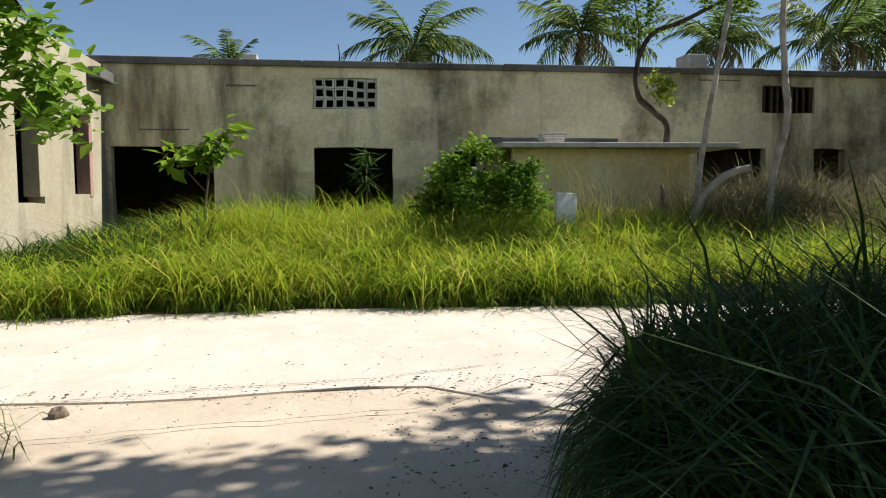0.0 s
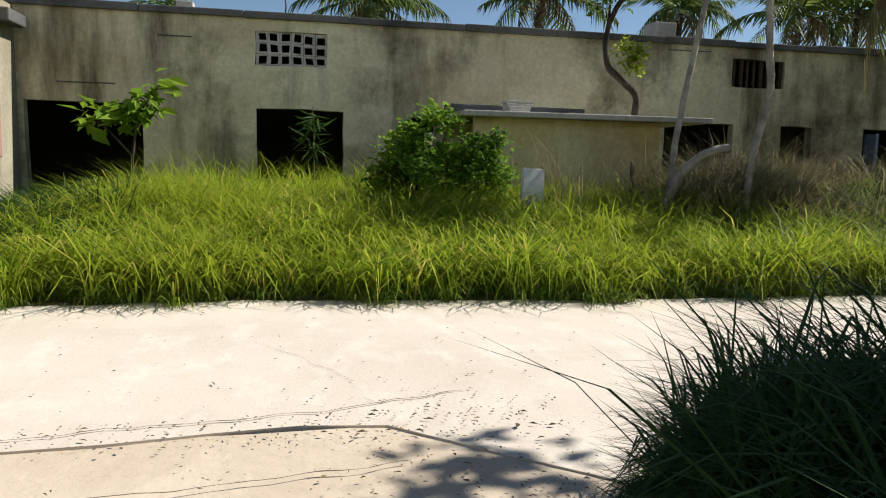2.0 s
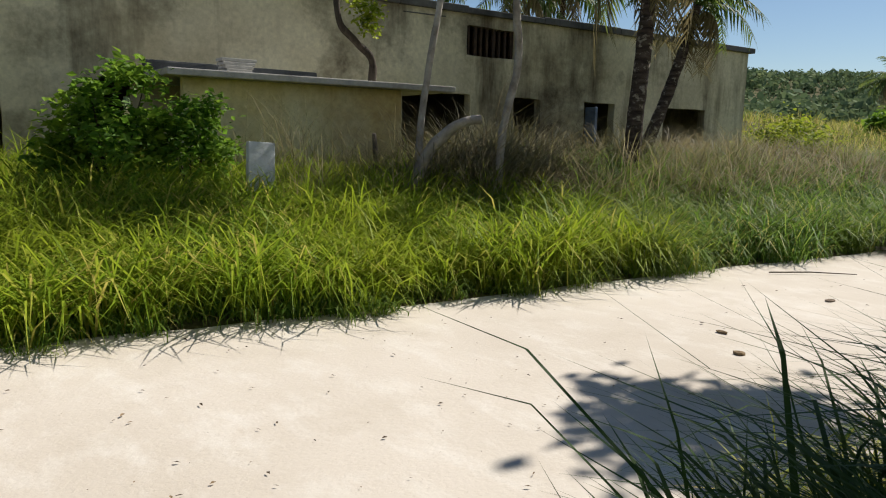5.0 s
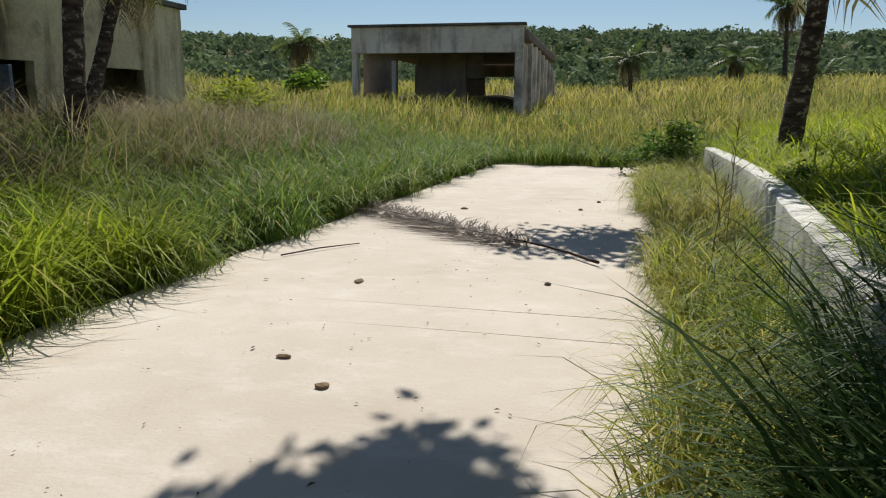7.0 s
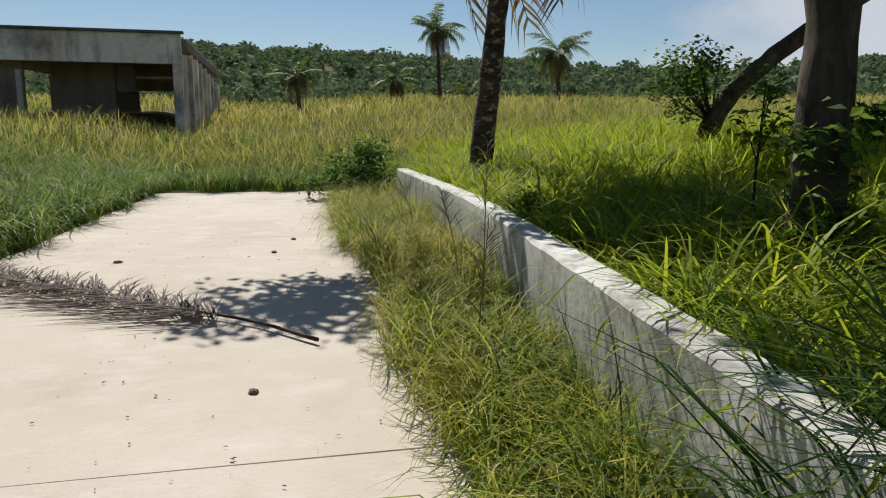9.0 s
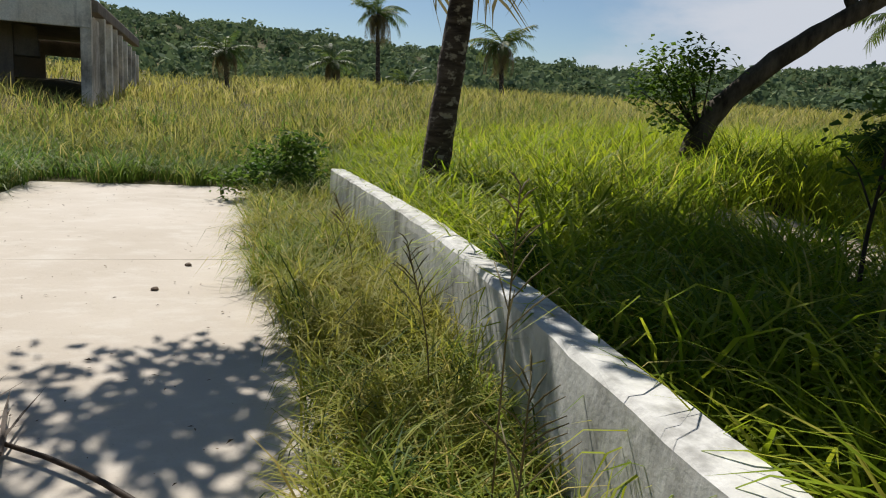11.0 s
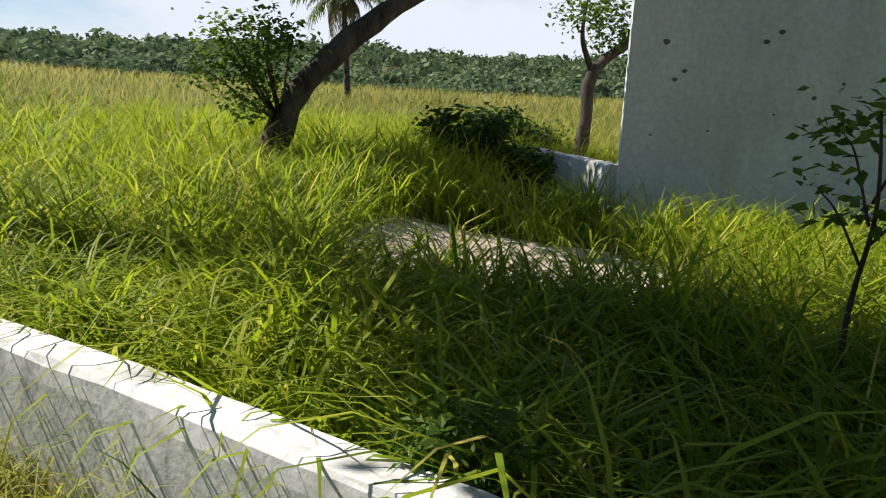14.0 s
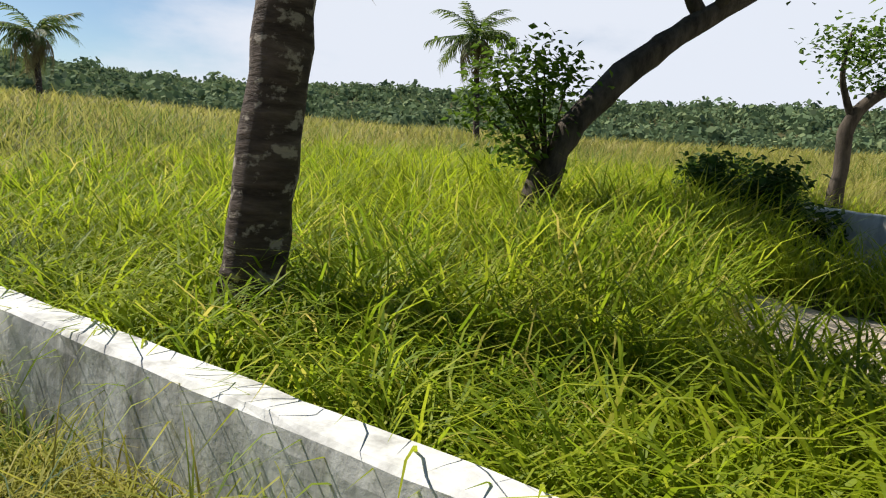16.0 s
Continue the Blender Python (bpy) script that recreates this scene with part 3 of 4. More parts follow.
# ---------------------------------------------------------------- the ruin in the field
ruin = thing("ruined_carport", label="roofless concrete frame building with black-streaked fascia", category="building", kind="structure")
RX, R0, R1, RZ = 42.0, 10.5, 20.3, 0.4
part("fascia", box_bm(RX - 0.02, RX + 0.35, R0, R1, 4.35, 5.78, 0.03, rough=0.03), M_RUIN, ruin)
part("ledge", box_bm(RX - 0.22, RX + 0.3, R0 - 0.15, R1 + 0.15, 5.785, 5.92, 0.03, rough=0.03), M_COPING, ruin)
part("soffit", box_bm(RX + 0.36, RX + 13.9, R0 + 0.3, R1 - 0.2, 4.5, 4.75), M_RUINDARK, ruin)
part("corner_pier", box_bm(RX + 0.02, RX + 0.5, R0, R0 + 0.45, RZ, 4.35, 0.03, rough=0.02), M_RUIN, ruin)
part("corner_pier", box_bm(RX + 0.02, RX + 0.5, R1 - 0.35, R1, RZ, 4.35, 0.03, rough=0.02), M_RUIN, ruin)
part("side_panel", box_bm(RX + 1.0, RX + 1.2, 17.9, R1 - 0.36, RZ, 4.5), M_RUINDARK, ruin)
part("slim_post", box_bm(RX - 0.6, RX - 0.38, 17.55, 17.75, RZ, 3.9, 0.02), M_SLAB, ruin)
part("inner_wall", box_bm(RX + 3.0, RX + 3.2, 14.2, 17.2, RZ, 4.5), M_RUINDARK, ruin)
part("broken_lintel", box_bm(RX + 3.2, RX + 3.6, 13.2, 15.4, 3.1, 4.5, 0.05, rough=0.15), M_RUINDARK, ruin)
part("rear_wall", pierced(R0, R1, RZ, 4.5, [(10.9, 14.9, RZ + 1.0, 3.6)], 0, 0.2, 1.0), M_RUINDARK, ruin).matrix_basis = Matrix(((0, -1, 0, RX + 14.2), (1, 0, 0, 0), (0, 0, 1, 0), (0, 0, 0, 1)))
for i in range(8):
    x = RX + 0.8 + i * 2.7
    part("side_panel", box_bm(x, x + 2.2, R0 + 0.05, R0 + 0.2, RZ, 4.9 - 0.12 * i, 0.03, rough=0.04), M_RUIN, ruin)
    part("side_column", box_bm(x + 2.2, x + 2.65, R0 - 0.18, R0 + 0.3, RZ, 5.3 - 0.12 * i, 0.03, rough=0.04), M_RUIN, ruin)
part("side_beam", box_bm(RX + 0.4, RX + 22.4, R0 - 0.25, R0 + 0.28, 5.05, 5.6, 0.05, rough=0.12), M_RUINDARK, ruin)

# ---------------------------------------------------------------- the tall white wall and its low plinth
yard = thing("white_building", label="tall white rendered wall in shade, peeling in spots", category="building", kind="structure")
bm = pierced(0, 9.5, 0.1, 5.2, [], 0, 0.25, 0.6, 0.0)
w = part("gable_wall", bm, M_WHITE, yard)
w.matrix_basis = pose(11.83, -3.0, 0, 0, 0, 199) @ Matrix.Translation((0, 0, 0))
bm = pierced(0, 6.5, 0.1, 5.2, [], 0, 0.25, 0.8, 0.0)
w = part("side_wall", bm, M_WHITE, yard)
w.matrix_basis = pose(11.6, -3.35, 0, 0, 0, 262)
part("plinth_wall", strip_wall([(11.9, -3.1), (13.0, -4.8), (14.2, -6.6), (14.6, -7.4)], 0.1, 0.12, 0.2, 1.33, 6, 0.02), M_KERB, yard)
rng = random.Random(5)
bm = bmesh.new()
for i in range(34):
    u, z, r = rng.uniform(0.3, 4.2), rng.uniform(1.6, 4.2), rng.uniform(0.012, 0.045)
    r0 = bmesh.ops.create_circle(bm, cap_ends=True, radius=r, segments=9)
    for v in r0["verts"]:
        v.co = Vector((u + v.co.x * (1 + 0.7 * noise.noise(v.co * 60)), -0.005, z + v.co.y * 0.8))
w = part("peeled_paint", bm, M_COPING, yard)
w.matrix_basis = pose(11.83, -3.0, 0, 0, 0, 199)


# ---------------------------------------------------------------- palms
def frond_mesh(length, droop, twist, seed, dry=False, leaflet=0.55, pairs=26):
    """A palm frond along +x: a curved midrib with hanging leaflets on both sides."""
    r = random.Random(seed)
    verts, faces = [], []
    rib = []
    for i in range(pairs + 1):
        t = i / pairs
        rib.append(Vector((length * (t - 0.28 * droop * t * t), 0.05 * math.sin(t * 3 + seed), length * (0.32 * t - droop * 0.85 * t * t))))
    for i, p in enumerate(rib):
        w = 0.035 * (1 - 0.85 * i / pairs)
        verts += [p + Vector((0, -w, 0)), p + Vector((0, w, 0)), p + Vector((0, 0, -w))]
        if i:
            a, b = 3 * (i - 1), 3 * i
            faces += [(a, a + 1, b + 1, b), (a + 1, a + 2, b + 2, b + 1), (a + 2, a, b, b + 2)]
    for i in range(3, pairs + 1):
        t = i / pairs
        ll = leaflet * (0.55 + 1.5 * t * (1 - t) + 0.15) * r.uniform(0.8, 1.15)
        d = (rib[i] - rib[i - 1]).normalized()
        for side in (-1, 1):
            hang = r.uniform(0.35, 1.0) + twist
            out = (d * r.uniform(0.45, 0.75) + Vector((0, side, 0)) * r.uniform(0.7, 1.0) - Vector((0, 0, 1)) * hang * 0.5).normalized()
            p = rib[i] - d * r.uniform(0, 0.05)
            m = p + out * ll * 0.5
            e = p + out * ll - Vector((0, 0, 1)) * ll * 0.35 * hang
            wv = d * 0.028
            k = len(verts)
            verts += [p - wv, p + wv, m - wv * 1.2, m + wv * 1.2, e]
            faces += [(k, k + 1, k + 3, k + 2), (k + 2, k + 3, k + 4)]
    return mesh_from("frond", verts, faces, M_PALMDRY if dry else M_PALM)


FRONDS = [frond_mesh(2.6, 0.45, 0.0, 1), frond_mesh(2.5, 0.62, 0.2, 2), frond_mesh(2.4, 0.85, 0.5, 3), frond_mesh(2.3, 0.3, 0.0, 4)]
FRONDS_DRY = [frond_mesh(2.2, 1.15, 0.8, 6, True), frond_mesh(2.0, 1.35, 1.0, 7, True)]


def palm(base, top, radius, seed, scale=1.0, n=20, hang=5, label="", bend=(0, 0), group="", long=1.0):
    """A coconut palm: ringed trunk, arching fronds, dry ones hanging under the crown."""
    r = random.Random(seed)
    ob = thing("palm_tree", base, label, "palm tree", group)
    b, t = Vector((0, 0, -0.1)), Vector(top) - Vector(base)
    mid = (b + t) / 2 + Vector((bend[0], bend[1], 0))
    path = spline([b, (b + mid) / 2 + Vector((bend[0], bend[1], 0)) * 0.3, mid, (mid + t) / 2 + Vector((bend[0], bend[1], 0)) * 0.2, t], 8)
    path.insert(1, path[0] * 0.7 + path[1] * 0.3)
    rr = [radius * (1.35 if i == 0 else 1.18 if i == 1 else 1.0 - 0.35 * i / len(path)) * (1 + 0.05 * (i % 2)) for i in range(len(path))]
    part("trunk", tube_bm(path, rr, 12, wobble=0.14), M_PALMBARK, ob)
    for i in range(n):
        f = new("frond", FRONDS[r.randrange(4)])
        f.parent = ob
        el = r.uniform(-10, 62)
        f.matrix_basis = Matrix.Translation(t) @ pose(0, 0, 0, r.uniform(-12, 12), -el + 12, i * 137.5 + r.uniform(-12, 12)) @ Matrix.Scale(scale * r.uniform(0.8, 1.12), 4)
    for i in range(hang):
        f = new("frond", FRONDS_DRY[i % 2])
        f.parent = ob
        f.matrix_basis = Matrix.Translation(t - Vector((0, 0, 0.1))) @ pose(0, 0, 0, r.uniform(-15, 15), r.uniform(8, 40), i * 360 / hang + r.uniform(-30, 30)) @ Matrix.Scale(scale * long * r.uniform(0.75, 1.0), 4)
        tagged(f, "dry hanging frond")
    return ob


def at_land(x, y, dz=0.0):
    return (x, y, float(land(x, y)) + dz)


# the palm behind the low wall, its crown over the path
palm(at_land(15.86, 2.78), (16.05, 2.15, 6.6), 0.205, 11, 0.85, 9, 7, "tall coconut palm with a patchy grey trunk behind the low wall", (-0.10, 0), long=1.9)
# two dark palms before the long building
palm(at_land(10.6, 13.0), (10.95, 13.0, 5.0), 0.16, 12, 1.05, 16, 9, "dark-trunked coconut palm with yellowing fronds before the building")
palm(at_land(13.1, 15.2), (14.6, 14.9, 4.35), 0.15, 13, 0.72, 18, 8, "leaning coconut palm with drooping fronds by the facade", (0.15, 0))
# behind the long building
for k, (x, y, top, s) in enumerate(((-5.2, 40, 7.9, 1.1), (3.2, 31, 7.3, 1.35), (9.8, 30, 7.9, 1.4), (15.8, 30, 7.6, 1.2), (18.2, 26, 6.8, 1.3), (21.5, 27, 7.4, 1.3))):
    palm(at_land(x, y), (x + 0.4, y, top), 0.16, 20 + k, s, 22, 4, "coconut palm rising behind the flat roof", group="palms behind the building")
# scattered over the field
for k, (x, y, top, s) in enumerate(((72.2, 3.9, 5.9, 1.2), (76.2, -6.1, 6.0, 1.2), (65.3, -7.8, 9.4, 1.15), (79.5, -14.5, 4.6, 1.1), (57.7, -15.7, 7.2, 1.25), (35.4, -29.7, 8.6, 1.3), (56.1, 29.5, 6.3, 1.1))):
    bx = at_land(x, y)
    palm(bx, (x + 0.4, y + 0.2, top), 0.2, 40 + k, s, 20, 13, "shaggy coconut palm standing in the field", group="palms in the field")


# ---------------------------------------------------------------- trees and bushes
def leaves_bm(centres, n, spread, size, seed, flat=0.5, long=1.7):
    """Many small two-sided leaves, folded on the midrib, round the given points."""
    r = np.random.default_rng(seed)
    c = np.asarray(centres, float)[r.integers(0, len(centres), n)]
    p = c + r.normal(0, 1, (n, 3)) * spread * np.array([1, 1, 0.75])
    a = r.uniform(0, 2 * np.pi, n)
    tilt = r.uniform(-0.9, 0.5, n)
    d = np.stack([np.cos(a) * np.cos(tilt), np.sin(a) * np.cos(tilt), np.sin(tilt)], -1)
    s = np.cross(d, r.normal(0, flat, (n, 3)) + np.array([0, 0, 1]))
    s /= np.linalg.norm(s, axis=1)[:, None]
    ln = (size * r.uniform(0.6, 1.3, n))[:, None]
    w = ln / long / 2
    up = np.cross(s, d) * w * 0.35
    v = np.stack([p, p + d * ln * 0.45 + s * w + up, p + d * ln, p + d * ln * 0.45 - s * w + up, p + d * ln * 0.45], 1).reshape(-1, 3)
    b = (np.arange(n) * 5)[:, None]
    f = (b + np.array([[0, 4, 1]])).tolist() + (b + np.array([[4, 2, 1]])).tolist() + (b + np.array([[0, 3, 4]])).tolist() + (b + np.array([[3, 2, 4]])).tolist()
    return v.tolist(), f


def crown(parent, centres, n, spread, size, seed, material=None, name="crown", **kw):
    v, f = leaves_bm(centres, n, spread, size, seed, **kw)
    ob = new(name, mesh_from(name, v, f, material or M_LEAF))
    ob.parent = parent
    return ob


def limb(parent, name, points, r0, r1, material=None, sides=9):
    path = spline(points, 6)
    rr = [r0 + (r1 - r0) * i / (len(path) - 1) for i in range(len(path))]
    return part(name, tube_bm(path, rr, sides, wobble=0.3), material or M_BARK, parent)


def twigs(start, reach, n, seed):
    """End points of side twigs round a start."""
    r = random.Random(seed)
    return [Vector(start) + Vector((r.gauss(0, 1), r.gauss(0, 1), r.gauss(0, 0.7))) * reach for _ in range(n)]


# leaning tree in the field, its low bushy shoots beside the trunk
t1 = thing("leaning_tree", label="leaning dark tree with pale scarred base and leafy shoots", category="tree")
B = Vector(at_land(16.45, -1.75))
limb(t1, "trunk", [B - Vector((0, 0, 0.2)), (16.25, -2.1, 1.85), (15.9, -2.75, 2.7), (15.3, -3.6, 3.5), (14.4, -4.6, 4.4), (13.6, -5.4, 5.4)], 0.20, 0.10)
limb(t1, "bough", [(15.1, -3.8, 3.7), (14.6, -3.7, 4.4), (14.3, -3.4, 5.1)], 0.09, 0.03)
limb(t1, "bough", [(14.4, -4.6, 4.4), (13.4, -4.6, 4.5), (12.5, -5.0, 5.0)], 0.09, 0.03)
cs = [Vector((16.4, -1.7, 2.1)) + Vector(v) * 0.68 for v in ((0, 0, 0), (0.3, 0.3, 0.35), (-0.3, 0.25, 0.5), (0.35, -0.2, -0.35), (0, 0.5, -0.3), (-0.2, 0.1, 0.9), (0.1, -0.2, 0.7), (0.4, 0.6, 0.6), (0.0, 0.1, 1.15), (-0.45, -0.3, 0.85), (0.5, 0.5, 1.0), (0.6, 0.9, 0.2))]
for k, e in enumerate(cs):
    limb(t1, "shoot", [(16.3, -1.95, 1.6), (e + Vector((16.3, -1.95, 1.6))) / 2, e], 0.025, 0.008, sides=5)
crown(t1, cs, 1500, 0.19, 0.11, 51)
crown(t1, twigs((14.3, -3.4, 5.2), 0.5, 8, 3) + twigs((12.6, -5.0, 5.2), 0.6, 8, 4) + twigs((13.6, -5.4, 5.9), 0.9, 12, 5), 2600, 0.3, 0.12, 52)

# extra boughs and crowns above the view, added to shade the yard's hollow
limb(t1, "bough", [(16.6, -3.8, 5.1), (17.3, -2.8, 5.5), (17.9, -1.9, 5.6)], 0.05, 0.02)
limb(t1, "bough", [(15.2, -3.7, 3.6), (16.0, -3.7, 4.8), (17.2, -3.9, 5.4), (18.0, -5.2, 5.7)], 0.10, 0.03)
crown(t1, twigs((18.0, -1.9, 5.7), 0.5, 18, 36), 2400, 0.26, 0.19, 70)
crown(t1, twigs((17.3, -2.9, 5.6), 0.45, 14, 31) + twigs((18.0, -3.9, 5.7), 0.5, 18, 32) + twigs((18.2, -5.1, 5.7), 0.5, 18, 33) + twigs((18.0, -6.4, 5.7), 0.5, 14, 34), 8500, 0.26, 0.19, 65)

# small tree beside the white wall
t2 = thing("small_tree", label="small dark crooked tree beside the white wall", category="tree")
B = Vector(at_land(14.05, -8.3))
limb(t2, "trunk", [B - Vector((0, 0, 0.2)), (14.0, -8.4, 1.9), (13.95, -8.4, 2.8), (13.4, -8.7, 3.4), (12.7, -8.9, 3.9), (11.6, -9.2, 4.8)], 0.15, 0.06)
limb(t2, "bough", [(13.95, -8.4, 2.8), (14.15, -8.2, 3.5), (14.1, -8.2, 4.2)], 0.07, 0.02)
limb(t2, "bough", [(12.7, -8.9, 3.9), (12.75, -8.6, 3.0), (12.5, -8.6, 2.4)], 0.05, 0.015)
crown(t2, twigs((13.9, -8.3, 3.8), 0.35, 12, 6) + twigs((12.4, -9, 4.6), 0.7, 14, 7), 2200, 0.2, 0.12, 53)

# thick double tree behind the low wall, unseen boughs added to shade road and yard
t3 = thing("double_tree", label="thick double-trunked tree overgrown with creepers", category="tree")
limb(t3, "trunk", [at_land(8.1, 2.6, -0.2), (8.15, 2.55, 1.3), (8.35, 2.4, 2.4), (8.5, 2.2, 3.6), (8.5, 1.9, 5.0)], 0.19, 0.12, sides=12)
limb(t3, "trunk", [at_land(8.45, 2.25, -0.2), (8.5, 2.15, 1.4), (8.75, 1.9, 3.0), (8.9, 1.5, 4.4)], 0.14, 0.08, sides=12)
# overhead boughs and crowns, out of view, set where their shadows are wanted
limb(t3, "bough", [(8.5, 2.2, 3.6), (9.1, 4.6, 4.9), (9.8, 6.8, 5.6)], 0.09, 0.03)
limb(t3, "bough", [(8.5, 1.9, 5.0), (8.3, 3.2, 5.6), (7.4, 5.2, 5.95)], 0.09, 0.03)
limb(t3, "bough", [(8.5, 2.2, 3.6), (10.8, 2.6, 4.5), (13.3, 3.1, 4.8)], 0.09, 0.03)
limb(t3, "bough", [(12.6, 3.0, 4.75), (13.6, 4.6, 5.0), (14.9, 6.4, 5.0)], 0.06, 0.02)
crown(t3, twigs((15.0, 6.4, 5.0), 0.47, 26, 44), 1300, 0.16, 0.16, 67)
crown(t3, twigs((13.1, 3.5, 5.1), 0.5, 22, 45) + twigs((13.7, 2.9, 5.2), 0.45, 20, 46), 3200, 0.24, 0.18, 68)
limb(t3, "bough", [(7.4, 5.2, 5.95), (6.4, 5.5, 6.1), (5.4, 5.7, 6.2)], 0.03, 0.012)
crown(t3, twigs((5.9, 5.65, 6.15), 0.3, 9, 49) + twigs((5.2, 5.8, 6.25), 0.3, 9, 50), 800, 0.15, 0.16, 71)
crown(t3, twigs((7.5, 4.9, 6.0), 0.55, 26, 48), 5200, 0.24, 0.18, 69)
t3c = twigs((8.7, 4.2, 6.0), 0.7, 26, 9) + twigs((8.1, 4.9, 6.0), 0.55, 26, 42) + twigs((8.0, 3.6, 5.9), 0.7, 24, 10) + twigs((13.4, 3.1, 4.9), 0.5, 18, 22) + twigs((9.2, 2.8, 6.3), 0.9, 20, 23) + twigs((8.0, 2.4, 6.2), 0.8, 20, 24)
crown(t3, t3c, 19000, 0.30, 0.20, 54)
crown(t3, twigs((9.9, 7.05, 5.75), 0.26, 12, 8), 1300, 0.16, 0.18, 64)
crown(t3, twigs((7.1, 5.5, 6.0), 0.5, 9, 41), 900, 0.2, 0.18, 66)
crown(t3, [(7.95, 2.65, 0.9), (8.05, 2.6, 1.4), (8.6, 2.1, 1.0), (8.6, 2.1, 1.6), (8.3, 2.4, 0.8), (8.0, 2.8, 0.6), (8.7, 2.4, 0.7)], 1100, 0.13, 0.10, 55, name="creeper")

# shade tree at the start of the walk, out of sight, its branch hangs into view
t4 = thing("shade_tree", label="leafy roadside tree with a hanging branch", category="tree")
limb(t4, "trunk", [(-4.6, 4.3, -0.2), (-4.5, 4.4, 1.5), (-4.2, 4.6, 3.0), (-3.9, 5.0, 4.2)], 0.22, 0.13)
limb(t4, "bough", [(-4.2, 4.6, 3.0), (-3.2, 6.0, 3.6), (-2.0, 7.0, 3.1), (-1.6, 7.2, 2.5)], 0.07, 0.012)
crown(t4, [(-1.75, 7.1, 2.75), (-1.6, 7.2, 2.4), (-1.5, 7.25, 2.05), (-1.85, 7.1, 2.2), (-2.0, 7.0, 2.6), (-2.0, 7.1, 1.85), (-2.15, 7.0, 2.3), (-2.3, 6.9, 2.9), (-1.45, 7.2, 1.85), (-2.2, 7.0, 3.1)], 1300, 0.13, 0.13, 57, material=M_BUSH)
crown(t4, twigs((-3.6, 4.9, 4.8), 0.8, 14, 11), 2200, 0.3, 0.16, 58)

# second tree, never in view, added only for leaf shade near the start
t5 = thing("shade_tree", label="slender unseen tree added to shade the roadside", category="tree")
limb(t5, "trunk", [(6.2, -1.6, 0.2), (6.1, -1.4, 2.0), (5.9, -0.8, 3.6), (5.7, -0.2, 5.2)], 0.16, 0.08)
limb(t5, "bough", [(5.9, -0.8, 3.6), (6.3, 0.3, 4.8), (6.5, 1.1, 5.4)], 0.06, 0.02)
crown(t5, twigs((5.5, -0.2, 5.6), 0.6, 14, 13) + twigs((6.6, 1.2, 5.6), 0.45, 10, 14), 2600, 0.26, 0.16, 59)

# tree rooted on the porch roof
t6 = thing("roof_tree", label="crooked sapling rooted on the porch roof", category="tree")
limb(t6, "trunk", [(7.45, 16.4, 2.25), (7.45, 16.4, 2.75), (7.1, 16.35, 3.05), (6.75, 16.3, 3.35), (6.72, 16.3, 4.0), (7.0, 16.2, 4.6), (7.6, 16.0, 4.85), (8.5, 15.9, 5.3)], 0.075, 0.04)
limb(t6, "bough", [(6.72, 16.3, 4.0), (6.75, 16.3, 4.7), (6.6, 16.2, 5.3)], 0.03, 0.01)
crown(t6, [(7.2, 16.2, 3.45), (7.35, 16.2, 3.6), (7.3, 16.2, 3.3), (7.15, 16.2, 3.7)], 420, 0.12, 0.11, 60, material=M_LIME)
crown(t6, twigs((6.7, 16.2, 5.1), 0.35, 10, 18) + twigs((8.5, 15.9, 5.5), 0.5, 12, 19) + [(6.5, 16.2, 4.5), (6.55, 16.2, 4.8)], 1700, 0.16, 0.12, 61)

# pale thin trunks and the fallen grey one in the scrub
t7 = thing("thin_tree", label="thin pale-barked tree before the porch end", category="tree")
limb(t7, "trunk", [at_land(6.35, 13.0, -0.1), (6.38, 13.0, 1.4), (6.5, 13.0, 2.3), (6.68, 13.0, 3.3), (6.9, 13.0, 4.5), (7.0, 13.0, 5.6)], 0.052, 0.042, M_PALEBARK)
crown(t7, twigs((7.0, 13.0, 5.6), 0.5, 14, 20), 1100, 0.22, 0.14, 62)
t8 = thing("pale_tree", label="pale smooth-barked tree in the scrub", category="tree")
limb(t8, "trunk", [at_land(7.15, 12.2, -0.1), (7.2, 12.2, 1.5), (7.42, 12.2, 2.4), (7.36, 12.2, 3.1), (7.3, 12.2, 4.2), (7.45, 12.2, 5.4)], 0.06, 0.045, M_PALEBARK)
crown(t8, twigs((7.5, 12.2, 5.6), 0.6, 14, 21), 1200, 0.25, 0.14, 63)
t9 = thing("dead_tree", label="fallen grey tree trunk arching out of dry scrub", category="log")
limb(t9, "trunk", [(6.02, 12.75, 0.45), (6.2, 12.6, 1.12), (6.40, 12.4, 1.46), (6.6, 12.25, 1.62), (6.82, 12.2, 1.66)], 0.085, 0.06, M_PALEBARK)


def bush(at, size, n, leaf, seed, label, material, stems=7):
    ob = thing("bush", at, label, "bush")
    r = random.Random(seed)
    cs = []
    for k in range(stems * 4):
        a, u = r.uniform(0, 6.283), r.uniform(0.2, 1)
        cs.append(Vector((math.cos(a) * size[0] * u ** 0.5 * r.uniform(0.5, 1), math.sin(a) * size[1] * u ** 0.5 * r.uniform(0.5, 1), size[2] * (1.1 - 0.75 * u) * r.uniform(0.6, 1.05))))
    for k in range(stems):
        e = cs[k * 3]
        limb(ob, "stem", [(0, 0, -0.05), e * 0.5 + Vector((0, 0, 0.1)), e], 0.02, 0.006, M_BARK, 5)
    crown(ob, cs, n, min(size) * 0.17, leaf, seed, material, "leaves")
    return ob


